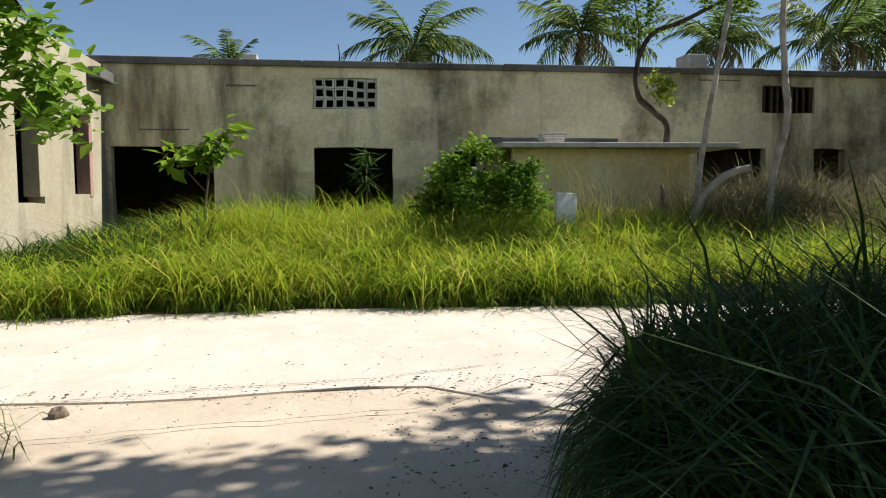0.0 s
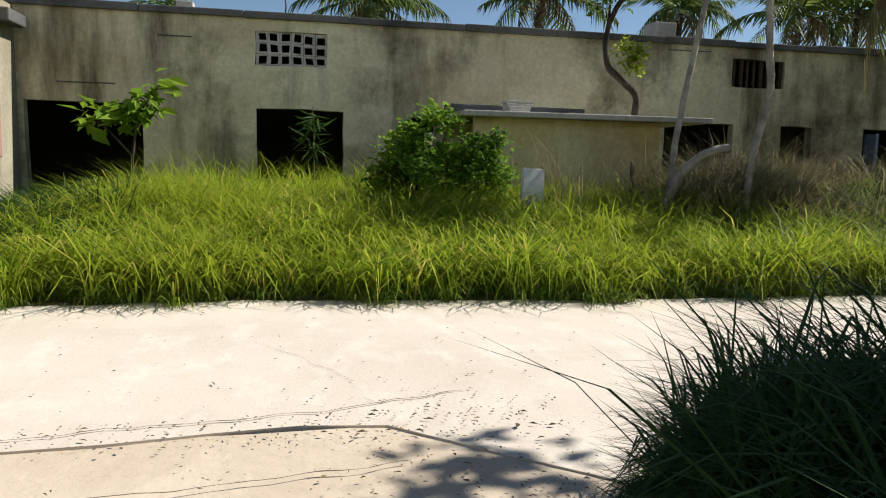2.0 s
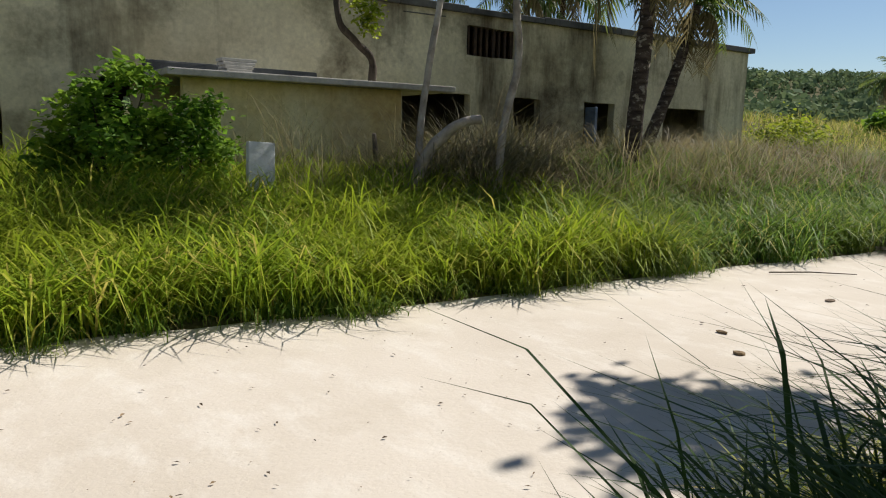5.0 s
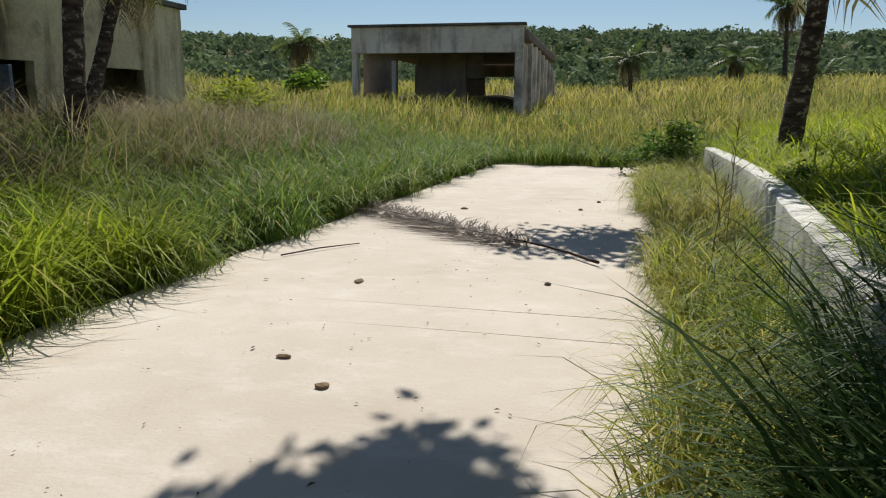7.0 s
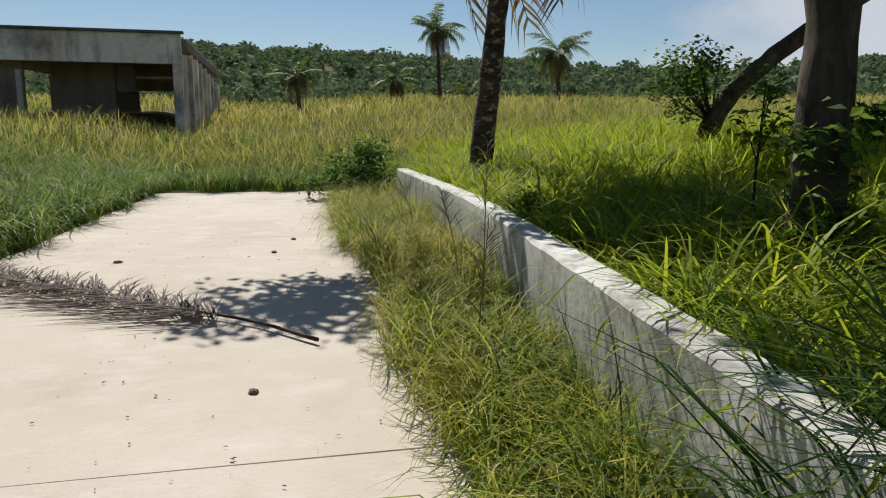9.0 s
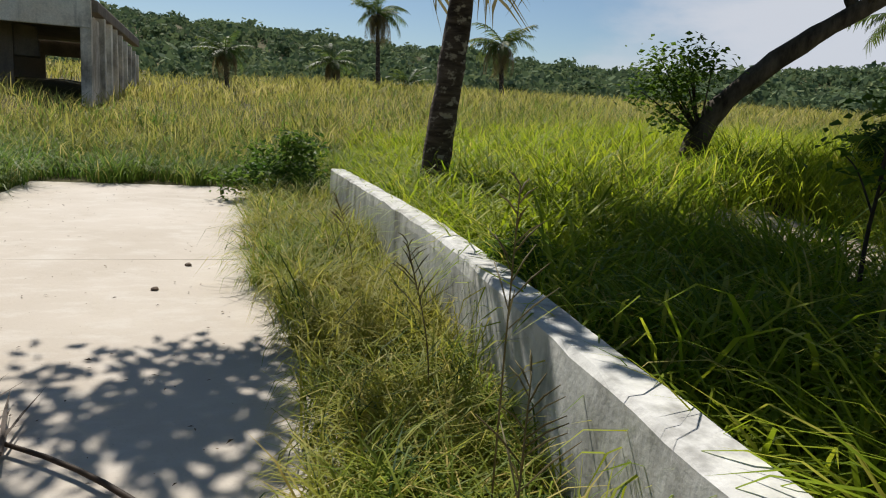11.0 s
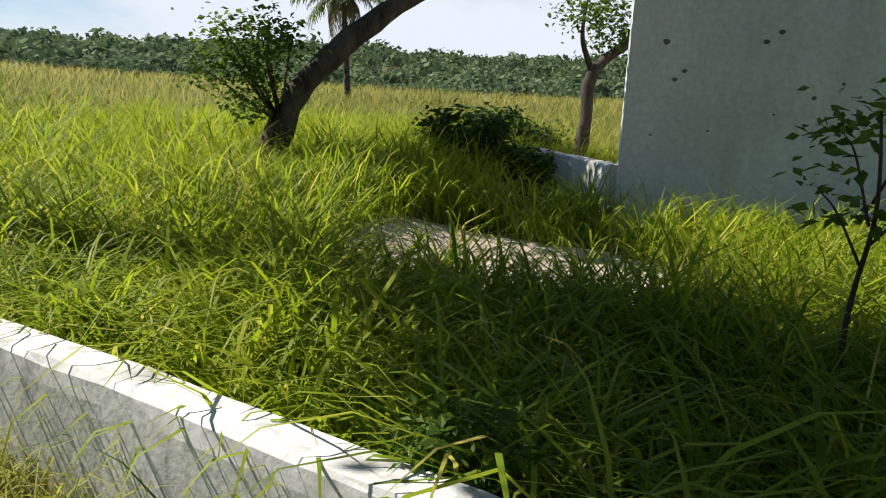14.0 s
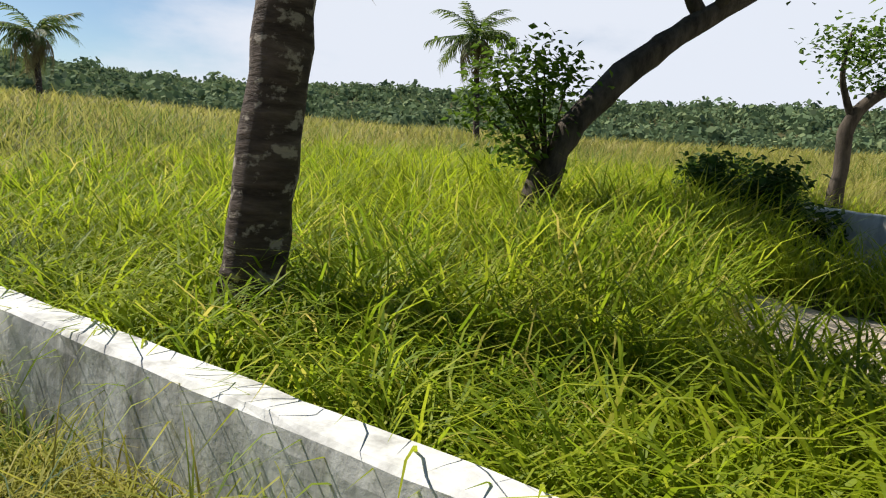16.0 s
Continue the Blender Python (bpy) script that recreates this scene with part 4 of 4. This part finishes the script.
bush(at_land(2.55, 13.4), (0.85, 0.7, 1.95), 3000, 0.12, 71, "bright green leafy bush before the facade", M_BUSH)
bush(at_land(3.4, 13.5), (0.62, 0.6, 1.6), 2400, 0.10, 72, "dense green bush beside the porch", M_BUSH)
bush(at_land(19.3, 15.2), (1.6, 1.2, 1.5), 2200, 0.13, 73, "lime-yellow shrub at the end of the building", M_LIME)
bush(at_land(18.6, 4.55), (1.15, 0.9, 1.25), 3000, 0.11, 74, "dark green creeper bush at the wall's end", M_LEAF)
bush(at_land(15.0, 21.5), (1.4, 1.0, 1.6), 1200, 0.15, 75, "lime shrub seen through the empty building", M_LIME)
bush(at_land(39.0, 21.8), (1.5, 1.2, 1.9), 900, 0.3, 76, "broad-leaved shrub by the ruin", M_BUSH)
bush(at_land(10.4, 3.88), (0.36, 0.28, 0.62), 1300, 0.05, 77, "dark small-leaved weed leaning on the low wall", M_LEAF)
# next three: dark growth added in place of a cast shadow in the yard
bush(at_land(14.8, -4.6), (1.1, 0.8, 1.0), 2600, 0.13, 81, "dark shrub added for the yard's shade", M_SHADEGRASS)
bush(at_land(14.0, -5.6), (0.9, 0.8, 0.8), 2000, 0.13, 82, "dark shrub added for the yard's shade", M_SHADEGRASS)
bush(at_land(15.6, -8.2), (1.5, 1.0, 0.9), 2400, 0.14, 83, "dark weeds added for the shade under the small tree", M_SHADEGRASS)
# thin sapling between the low wall and the white building
sp = thing("sapling", at_land(9.35, 2.1), "thin dark-leaved sapling before the white wall", "sapling")
limb(sp, "stem", [(0, 0, -0.1), (0.03, 0.02, 0.6), (-0.02, 0.04, 1.1), (0.02, 0, 1.55)], 0.016, 0.006, M_BARK, 6)
for k, e in enumerate(((0.22, 0.1, 1.2), (-0.25, 0.05, 1.25), (0.15, -0.15, 1.45), (-0.15, 0.1, 1.5))):
    limb(sp, "twig", [(0, 0.03, 0.85 + 0.1 * k), (e[0] * 0.6, e[1] * 0.6, e[2] - 0.1), e], 0.008, 0.003, M_BARK, 5)
crown(sp, [(0.22, 0.1, 1.2), (-0.25, 0.05, 1.25), (0.15, -0.15, 1.45), (-0.15, 0.1, 1.5), (0, 0, 1.1), (0.05, 0, 1.55), (-0.3, 0, 1.05)], 260, 0.085, 0.085, 84, M_LEAF, "leaves")
# large-leaved plant before the first opening
lp = thing("broad_leaved_plant", at_land(-1.9, 15.2), "broad-leaved light green sapling before a doorway", "plant")
limb(lp, "stem", [(0, 0, -0.1), (0.05, 0, 1.0), (0.2, 0, 1.7), (0.5, 0, 2.15)], 0.03, 0.01, M_BARK, 6)
limb(lp, "stem", [(0.05, 0, 1.0), (-0.4, 0, 1.5), (-0.75, 0.0, 1.6)], 0.02, 0.008, M_BARK, 6)
crown(lp, [(0.45, 0, 2.15), (0.35, 0, 1.95), (0.1, 0, 1.75), (-0.3, 0, 1.65), (-0.6, 0, 1.6), (0.3, 0, 1.7), (-0.1, 0.1, 1.6)], 130, 0.13, 0.34, 78, M_BUSH, "leaves", long=2.0)
w9 = thing("weed", at_land(1.0, 15.6), "tall feathery weed before a doorway", "plant")
limb(w9, "stem", [(0, 0, -0.1), (0.03, 0, 1.0), (0, 0, 1.9)], 0.015, 0.006, M_DRY, 5)
crown(w9, [(0, 0, 1.2 + 0.1 * k) for k in range(6)], 70, 0.05, 0.42, 79, M_SHADEGRASS, "leaves", long=9)

# flowering grass stalks that stand up before the low wall
def seed_stalk(at, height, lean, seed):
    ob = thing("grass_stalk", at, "tall pale flowering grass stalk before the low wall", "grass stalk", "grass stalks by the wall")
    r = random.Random(seed)
    top = Vector((lean[0], lean[1], height))
    stem = spline([(0, 0, -0.05), (lean[0] * 0.15, lean[1] * 0.15, height * 0.5), top], 6)
    part("stem", tube_bm(stem, [0.005 - 0.0002 * i for i in range(len(stem))], 5), M_DRY, ob)
    bm = bmesh.new()
    for k in range(16):
        b = stem[-1].lerp(stem[6], k / 22)
        a = r.uniform(0, 6.283)
        ln = 0.05 + 0.008 * k
        e = b + Vector((math.cos(a) * ln, math.sin(a) * ln, ln * 0.9))
        tube_bm([b, (b + e) / 2 + Vector((0, 0, 0.01)), e], [0.0022, 0.0035, 0.0015], 4, bm)
    part("seed_head", bm, M_DRY, ob)
    return ob


seed_stalk((8.32, 4.86, 0.0), 1.42, (0.05, -0.03), 1)
seed_stalk((7.75, 5.05, 0.0), 0.95, (0.18, -0.1), 2)
seed_stalk((9.4, 4.75, 0.0), 1.0, (0.2, 0.1), 3)
seed_stalk((12.1, 4.6, 0.0), 0.9, (0.1, 0.15), 4)

# ---------------------------------------------------------------- things lying on the road
dead = thing("fallen_frond", (10.6, 7.75, 0.02), "dry brown palm frond lying across the road", "palm frond")
r = random.Random(9)
verts, faces = [], []
P0, P1 = Vector((-1.75, -1.85, 0.02)), Vector((1.15, 1.4, 0.05))
axis = (P1 - P0).normalized()
side = Vector((-axis.y, axis.x, 0))
for i in range(520):
    t = r.uniform(0.22, 1)
    p = P0.lerp(P1, t) + Vector((0, 0, r.uniform(0.0, 0.07)))
    s = r.choice((-1, 1))
    ln = r.uniform(0.25, 0.75) * (1.15 - 0.6 * abs(t - 0.55))
    d = (axis * r.uniform(0.6, 1.2) + side * s * r.uniform(0.3, 1.1)).normalized()
    e = p + d * ln * 1.25
    e.z = r.uniform(0.0, 0.05)
    m = (p + e) / 2 + Vector((0, 0, r.uniform(0.0, 0.06)))
    wv = Vector((-d.y, d.x, 0)) * 0.006
    k = len(verts)
    verts += [p - wv, p + wv, m - wv * 1.2, m + wv * 1.2, e]
    faces += [(k, k + 1, k + 3, k + 2), (k + 2, k + 3, k + 4)]
lf = new("foliage", mesh_from("foliage", verts, faces, M_DEAD))
lf.parent = dead
part("midrib", tube_bm(spline([P0 + Vector((0.0, 0, 0.0)), P0.lerp(P1, 0.2) + side * -0.12, P0.lerp(P1, 0.55), P1], 5), [0.016 - 0.0008 * i for i in range(16)], 7), M_DEAD, dead)


def debris(name, at, size, seed, label, category, material):
    bm = bmesh.new()
    bmesh.ops.create_icosphere(bm, subdivisions=2, radius=1)
    for v in bm.verts:
        q = noise.noise_vector(v.co * 1.3 + Vector((seed * 3.1, 0, 0))) * 0.35
        v.co = Vector(((v.co.x + q.x) * size[0], (v.co.y + q.y) * size[1], max(-0.3, v.co.z + q.z) * size[2]))
    ob = part(name, bm, material)
    ob.matrix_basis = pose(at[0], at[1], at[2] if len(at) > 2 else 0.006 + 0.3 * size[2], 0, 0, seed * 47)
    return tagged(ob, label, category)


debris("stone", (-1.14, 6.22, 0.0), (0.06, 0.05, 0.05), 1, "brown stone at the edge of the road", "stone", M_STONE)
debris("dung", (5.81, 7.71), (0.05, 0.026, 0.018), 2, "dark clod on the concrete road", "clod", M_LITTER)
debris("dung", (5.43, 7.31), (0.04, 0.035, 0.02), 3, "dark clod on the concrete road", "clod", M_LITTER)
debris("stone", (7.71, 7.9), (0.07, 0.04, 0.015), 4, "flat grey chip on the concrete road", "stone", M_STONE)
debris("stone", (8.0, 6.31), (0.03, 0.03, 0.02), 5, "dark pebble on the road", "stone", M_STONE)
debris("stone", (12.28, 7.87), (0.05, 0.03, 0.02), 6, "dark pebble on the road", "stone", M_STONE)
debris("stone", (12.6, 6.2), (0.04, 0.03, 0.02), 7, "dark pebble on the road", "stone", M_STONE)
debris("stone", (13.55, 5.95), (0.04, 0.03, 0.02), 8, "dark pebble on the road", "stone", M_STONE)
st = tagged(part("stick", tube_bm([(8.5, 9.0, 0.02), (8.9, 8.75, 0.03), (9.3, 8.45, 0.02)], [0.008, 0.008, 0.005], 5), M_DEAD), "thin dry stick on the road", "stick")

rng = np.random.default_rng(4)
n = 2600
px = np.concatenate([rng.uniform(-6, 20, 1100), rng.normal(1.35, 0.55, 1100), rng.uniform(-3, 2, 400)])
py = np.concatenate([rng.uniform(5.2, 9.6, 1100), rng.normal(5.0, 1.0, 1100), rng.uniform(6.3, 6.7, 400)])
ok = (px > -6) & (px < 20) & (py < north_edge(px))
px, py = px[ok], py[ok]
n = len(px)
ang = rng.uniform(0, 6.283, n)
sz = rng.uniform(0.004, 0.018, n) * np.where(rng.uniform(0, 1, n) < 0.08, 1.7, 1)
d = np.stack([np.cos(ang), np.sin(ang), np.zeros(n)], -1) * sz[:, None]
s = np.stack([-np.sin(ang), np.cos(ang), np.zeros(n)], -1) * (sz * rng.uniform(0.15, 0.5, n))[:, None]
p = np.stack([px, py, np.full(n, 0.014)], -1)
up = np.array([0, 0, 1]) * (sz * 0.35)[:, None]
v = np.stack([p - d, p - s + up * 0.5, p + d + up * 0.3, p + s + up], 1).reshape(-1, 3)
b = (np.arange(n) * 4)[:, None]
tagged(new("leaf_litter", mesh_from("leaf_litter", v.tolist(), (b + np.array([[0, 1, 2]])).tolist() + (b + np.array([[0, 2, 3]])).tolist(), M_LITTER)),
       "dry brown leaf bits and twigs scattered on the ground", "litter", kind="stuff")


def crack(name, points, width, label):
    """A narrow, wandering crack, raised by a hair as a line of dark grit."""
    path = spline([(*q, 0.010) for q in points], 14)
    bm = bmesh.new()
    prev = None
    for i, q in enumerate(path):
        o = noise.noise_vector(q * 5) * 0.05
        w = width * (0.4 + abs(noise.noise(q * 9)) * 1.6)
        c = (bm.verts.new((q.x + o.x, q.y + o.y - w, 0.0115)), bm.verts.new((q.x + o.x, q.y + o.y + w, 0.0115)))
        if prev:
            bm.faces.new([prev[0], c[0], c[1], prev[1]])
        prev = c
    return tagged(part(name, bm, M_LITTER), label, "crack", kind="structure")


crack("road_crack", [(-4, 6.1), (-1.5, 6.45), (-0.3, 6.62), (0.8, 6.75), (1.6, 7.0)], 0.005, "crack with grit along the road's edge")
crack("road_crack", [(1.0, 6.8), (0.9, 7.3), (0.6, 7.9), (0.3, 8.3)], 0.003, "fine crack across the concrete")
crack("road_crack", [(-3, 5.5), (-1, 5.75), (0.3, 5.9), (1.1, 6.0)], 0.004, "rut line in the sandy earth")

# ---------------------------------------------------------------- grass, space by space
TRACK = np.array([(e[1][0], e[1][1]) for e in PATH])


def clear(x, y, d):
    """True where the ground is at least d from the trodden line."""
    seg = np.concatenate([np.linspace(TRACK[i], TRACK[i + 1], 12) for i in range(len(TRACK) - 1)])
    res = np.ones(len(x), bool)
    for k in range(0, len(seg), 2):
        res &= np.hypot(x - seg[k, 0], y - seg[k, 1]) > d
    return res


def in_house(x, y):
    return ((y > FY - 0.05) & (y < BY + 0.3) & (x > -9.5) & (x < 20.3)) | ((x < -4.1) & (y > 7.3) & (y < BY)) | ((x > 3.6) & (x < 7.3) & (y > PY - 0.05) & (y < FY + 0.1))


ragged = lambda x: 0.16 * np.sin(x * 3.1) + 0.10 * np.sin(x * 7.7 + 1) + 0.06 * np.sin(x * 17)
bank = lambda x, y: (y > north_edge(x) + 0.18 + ragged(x)) & ~in_house(x, y)
blades("bank_grass", scatter(95000, -9, 7.8, 9.6, 15.6, lambda x, y: bank(x, y) & ((x > -2.3 + 0.5 * np.sin(y * 2)) | (y < 10.9 + 0.4 * np.sin(x * 3))), 101, 0.14, 14), 0.98, 0.018, 0.8, M_GRASS,
       "tall sunlit yellow-green grass on the bank", 1, 0.42)
blades("bank_grass", scatter(80000, 6.0, 24, 8.6, 16.8, lambda x, y: bank(x, y) & (x > 6.6 + 0.9 * np.sin(y * 2)), 102, 0.16, 14), 0.92, 0.017, 0.85, M_GREEN,
       "tangled green grass along the road", 2, 0.35)
blades("bank_edge_grass", scatter(30000, -9, 21, 9.3, 10.7, lambda x, y: (y > north_edge(x) + 0.03 + ragged(x)) & (y < north_edge(x) + 0.75), 103, 0.07, 18), 0.42, 0.012, 1.0, M_GREEN,
       "short grass creeping over the road's edge", 3, 0.6)
blades("shaded_weeds", scatter(13000, -4.05, -1.6, 11.3, 17.0, lambda x, y: ~in_house(x, y), 104, 0.14, 10), 1.0, 0.02, 0.8, M_SHADEGRASS, "weeds in the building's corner, shade put into their dark colour", 4, 0.5)
blades("dry_scrub", scatter(20000, 6.3, 19, 11.6, 16.9, lambda x, y: ~in_house(x, y) & (wavy(x, y, 1.1) > -0.5), 105, 0.22, 16), 1.45, 0.010, 0.65, M_DRY, "dry brown scrub stalks before the building", 5, 0.45)
blades("brush_heap", scatter(5200, 6.6, 8.6, 12.2, 14.0, lambda x, y: np.hypot((x - 7.6) / 1.0, (y - 13.0) / 0.8) < 1, 108, 0.15, 12), 1.75, 0.010, 0.7, M_DRY, "heap of dry tangled brush by the fallen trunk", 25, 0.4, 4)
blades("wall_foot_grass", scatter(7000, -2, 7.6, 14.6, 17.0, lambda x, y: ~in_house(x, y), 106, 0.1, 10), 1.1, 0.015, 0.5, M_GRASS, "grass at the foot of the facade", 6, 0.3)
blades("seed_stalks", scatter(1100, 4, 9, 12.2, 14.4, lambda x, y: ~in_house(x, y), 107, 0.12, 6), 1.7, 0.006, 0.4, M_DRY, "tall pale seed stalks before the porch", 7, 0.35)

verge = lambda x, y: (y < south_edge(x) + 0.12 * np.sin(x * 4) + 0.07 * np.sin(x * 11)) & (y > kerb_y(x) + 0.02)
blades("verge_grass", scatter(52000, 2.6, 19.5, 3.9, 6.1, lambda x, y: verge(x, y) & clear(x, y, 0.42) & (wavy(x, y, 2.3) > -1.1), 111, 0.09, 22), 0.74, 0.0105, 0.75, M_VERGE,
       "yellow-green grass between road and low wall", 11, 0.5, 4)
blades("verge_stalks", scatter(1500, 3.2, 17.5, 4.2, 5.6, lambda x, y: verge(x, y) & clear(x, y, 0.45), 112, 0.1, 6), 0.85, 0.010, 0.95, M_SHADEGRASS, "dark arching seed stalks by the low wall", 12, 0.4, 4)

# the clump's blades carry tree shade in their colour
clump = lambda x, y: (x > 1.3 + 0.12 * np.sin(y * 5)) & (y < np.minimum(5.55, 5.95 - 0.32 * (x - 1.5)) + 0.1 * np.sin(x * 6)) & clear(x, y, 0.45)
blades("tall_clump", scatter(30000, 1.3, 5.4, 1.4, 5.2, lambda x, y: clump(x, y) & clear(x, y, 0.55), 121, 0.07, 26), 1.28, 0.016, 0.6, M_SHADEGRASS, "tall grass clump with tree shade put into its dark green", 13, 0.5, 4)
blades("low_clump", scatter(9000, 1.4, 5.0, 4.7, 6.1, clump, 123, 0.09, 22), 0.72, 0.014, 0.6, M_SHADEGRASS, "grass at the clump's edge, shade put into its dark green", 22, 0.45, 4)
g = np.random.default_rng(78)
ang, rad = g.uniform(0, 6.283, 8500), 0.46 * g.uniform(0, 1, 8500) ** 0.5
tuss = np.stack([1.95 + rad * np.cos(ang), 4.62 + 1.25 * rad * np.sin(ang)], -1)
blades("tussock", tuss[clear(tuss[:, 0], tuss[:, 1], 0.5)], 1.15, 0.015, 0.7, M_SHADEGRASS, "arching grass tussock at the road's corner, darkened for shade", 24, 0.55, 5)
blades("clump_stalks", scatter(1700, 1.5, 4.2, 2.0, 5.4, lambda x, y: clump(x, y) & clear(x, y, 0.9), 122, 0.08, 8), 1.35, 0.018, 0.7, M_SHADEGRASS, "long arching blades over the clump", 14, 0.5, 5)

rng = np.random.default_rng(77)
tuft = np.stack([rng.normal(-1.62, 0.22, 420), rng.normal(5.25, 0.3, 420)], -1)
blades("roadside_tuft", tuft, 0.62, 0.012, 0.9, M_GREEN, "dry-tipped grass tuft on the sandy roadside", 23, 0.45)

behind = lambda x, y: (y < kerb_y(x) - 0.27) & ~((np.abs(x - 12.1) < 1.55) & (np.abs(y + 0.4) < 1.25 + 0.2 * np.sin(x * 5))) & ~(np.hypot((x - 13.2) / 1.0, (y + 4.9) / 1.9) < 1) & ~((x < 11.9) & (y < -2.6 - 0.34 * (11.8 - x)))
blades("wall_side_grass", scatter(34000, 3, 20, 1.6, 4.7, behind, 131, 0.12, 16), 0.80, 0.019, 0.8, M_BROAD, "broad-bladed bright green grass behind the low wall", 15, 0.48, 4)
blades("broad_stalks", scatter(3600, 5, 13, 0.6, 4.5, lambda x, y: behind(x, y) & (y < kerb_y(x) - 0.4), 135, 0.10, 9), 1.15, 0.022, 0.95, M_BROAD, "long broad arching grass leaves behind the low wall", 21, 0.55, 5)
blades("yard_grass", scatter(72000, 3, 24, -9.5, 2.4, behind, 132, 0.18, 16), 0.95, 0.019, 0.6, M_BROAD, "rank green grass in the yard", 16, 0.4)
blades("east_grass", scatter(26000, 17, 26, 3.0, 11.5, lambda x, y: (x > 20.7 + 0.3 * np.sin(y * 4)) | (y < 4.6) | (y > north_edge(x) + 0.1), 133, 0.16, 14), 0.72, 0.017, 0.6, M_GREEN, "green grass at the road's end", 17, 0.35)


def field_points(n, seed, r0, r1):
    g = np.random.default_rng(seed)
    a = g.uniform(-2.5, 1.45, n)
    rad = r0 * (r1 / r0) ** g.uniform(0, 1, n)
    x, y = 9 + np.cos(a) * rad, 4 + np.sin(a) * rad
    ok = ~in_house(x, y) & ((x > 22) | (y < -8.5) | (y > 24)) & ~((x > 41.5) & (x < 56.5) & (y > 10.3) & (y < 20.5)) & ~((x < 11.9) & (y < -2) & (y > -12))
    return np.stack([x[ok], y[ok]], -1)


blades("field_grass", field_points(70000, 141, 13, 45), 1.0, 0.028, 0.55, M_FIELD, "tall ripe yellow grass over the open field", 18, 0.3, 2)
blades("far_field_grass", field_points(60000, 142, 40, 130), 1.15, 0.075, 0.5, M_FIELD, "pale dry grass on the far plain", 19, 0.25, 2)
pts = field_points(40000, 143, 16, 60)
pts = pts[wavy(pts[:, 0], pts[:, 1], 0.33) > -0.25]
blades("field_green_grass", pts, 1.0, 0.03, 0.55, M_GREEN, "greener grass tufts in the field", 20, 0.3, 2)


# ---------------------------------------------------------------- woods on the hills
def woods(name, n, r0, r1, size, seed, label, per=56):
    """Crowns on the hillside, each a loose knot of leaf clumps with gaps and an uneven outline."""
    g = np.random.default_rng(seed)
    a = g.uniform(-2.7, 1.6, n)
    rad = np.sqrt(g.uniform(r0 ** 2, r1 ** 2, n))
    x, y = 9 + np.cos(a) * rad, 4 + np.sin(a) * rad
    sz = size * g.uniform(0.4, 1.1, n) * np.where(g.uniform(0, 1, n) < 0.06, 1.5, 1.0)
    c = np.stack([x, y, land(x, y) + sz * 0.45], -1)
    d = g.normal(0, 1, (n, per, 3))
    d /= np.linalg.norm(d, axis=2)[..., None]
    p = c[:, None] + d * (sz[:, None] * g.uniform(0.45, 1.1, (n, per)))[..., None] * np.array([1.1, 1.1, 0.85])
    # leaf clumps lie roughly along the crown's outside
    nrm = d + g.normal(0, 0.45, d.shape)
    nrm /= np.linalg.norm(nrm, axis=2)[..., None]
    u = np.cross(nrm, g.normal(0, 1, d.shape))
    u /= np.linalg.norm(u, axis=2)[..., None]
    w = np.cross(nrm, u)
    ln = (sz[:, None] * g.uniform(0.14, 0.36, (n, per)))[..., None]
    v = np.stack([p - u * ln, p + w * ln * 0.7, p + u * ln, p - w * ln * 0.7], 2).reshape(-1, 3)
    b = (np.arange(n * per) * 4)[:, None]
    return tagged(new(name, mesh_from(name, v.tolist(), (b + np.array([[0, 1, 2, 3]])).tolist(), M_WOODS)), label, "woods", kind="stuff")


woods("hill_woods", 7000, 110, 255, 2.4, 151, "scrubby green woods over the low hills")
woods("field_edge_scrub", 700, 85, 125, 1.6, 152, "low scrub along the foot of the hills")
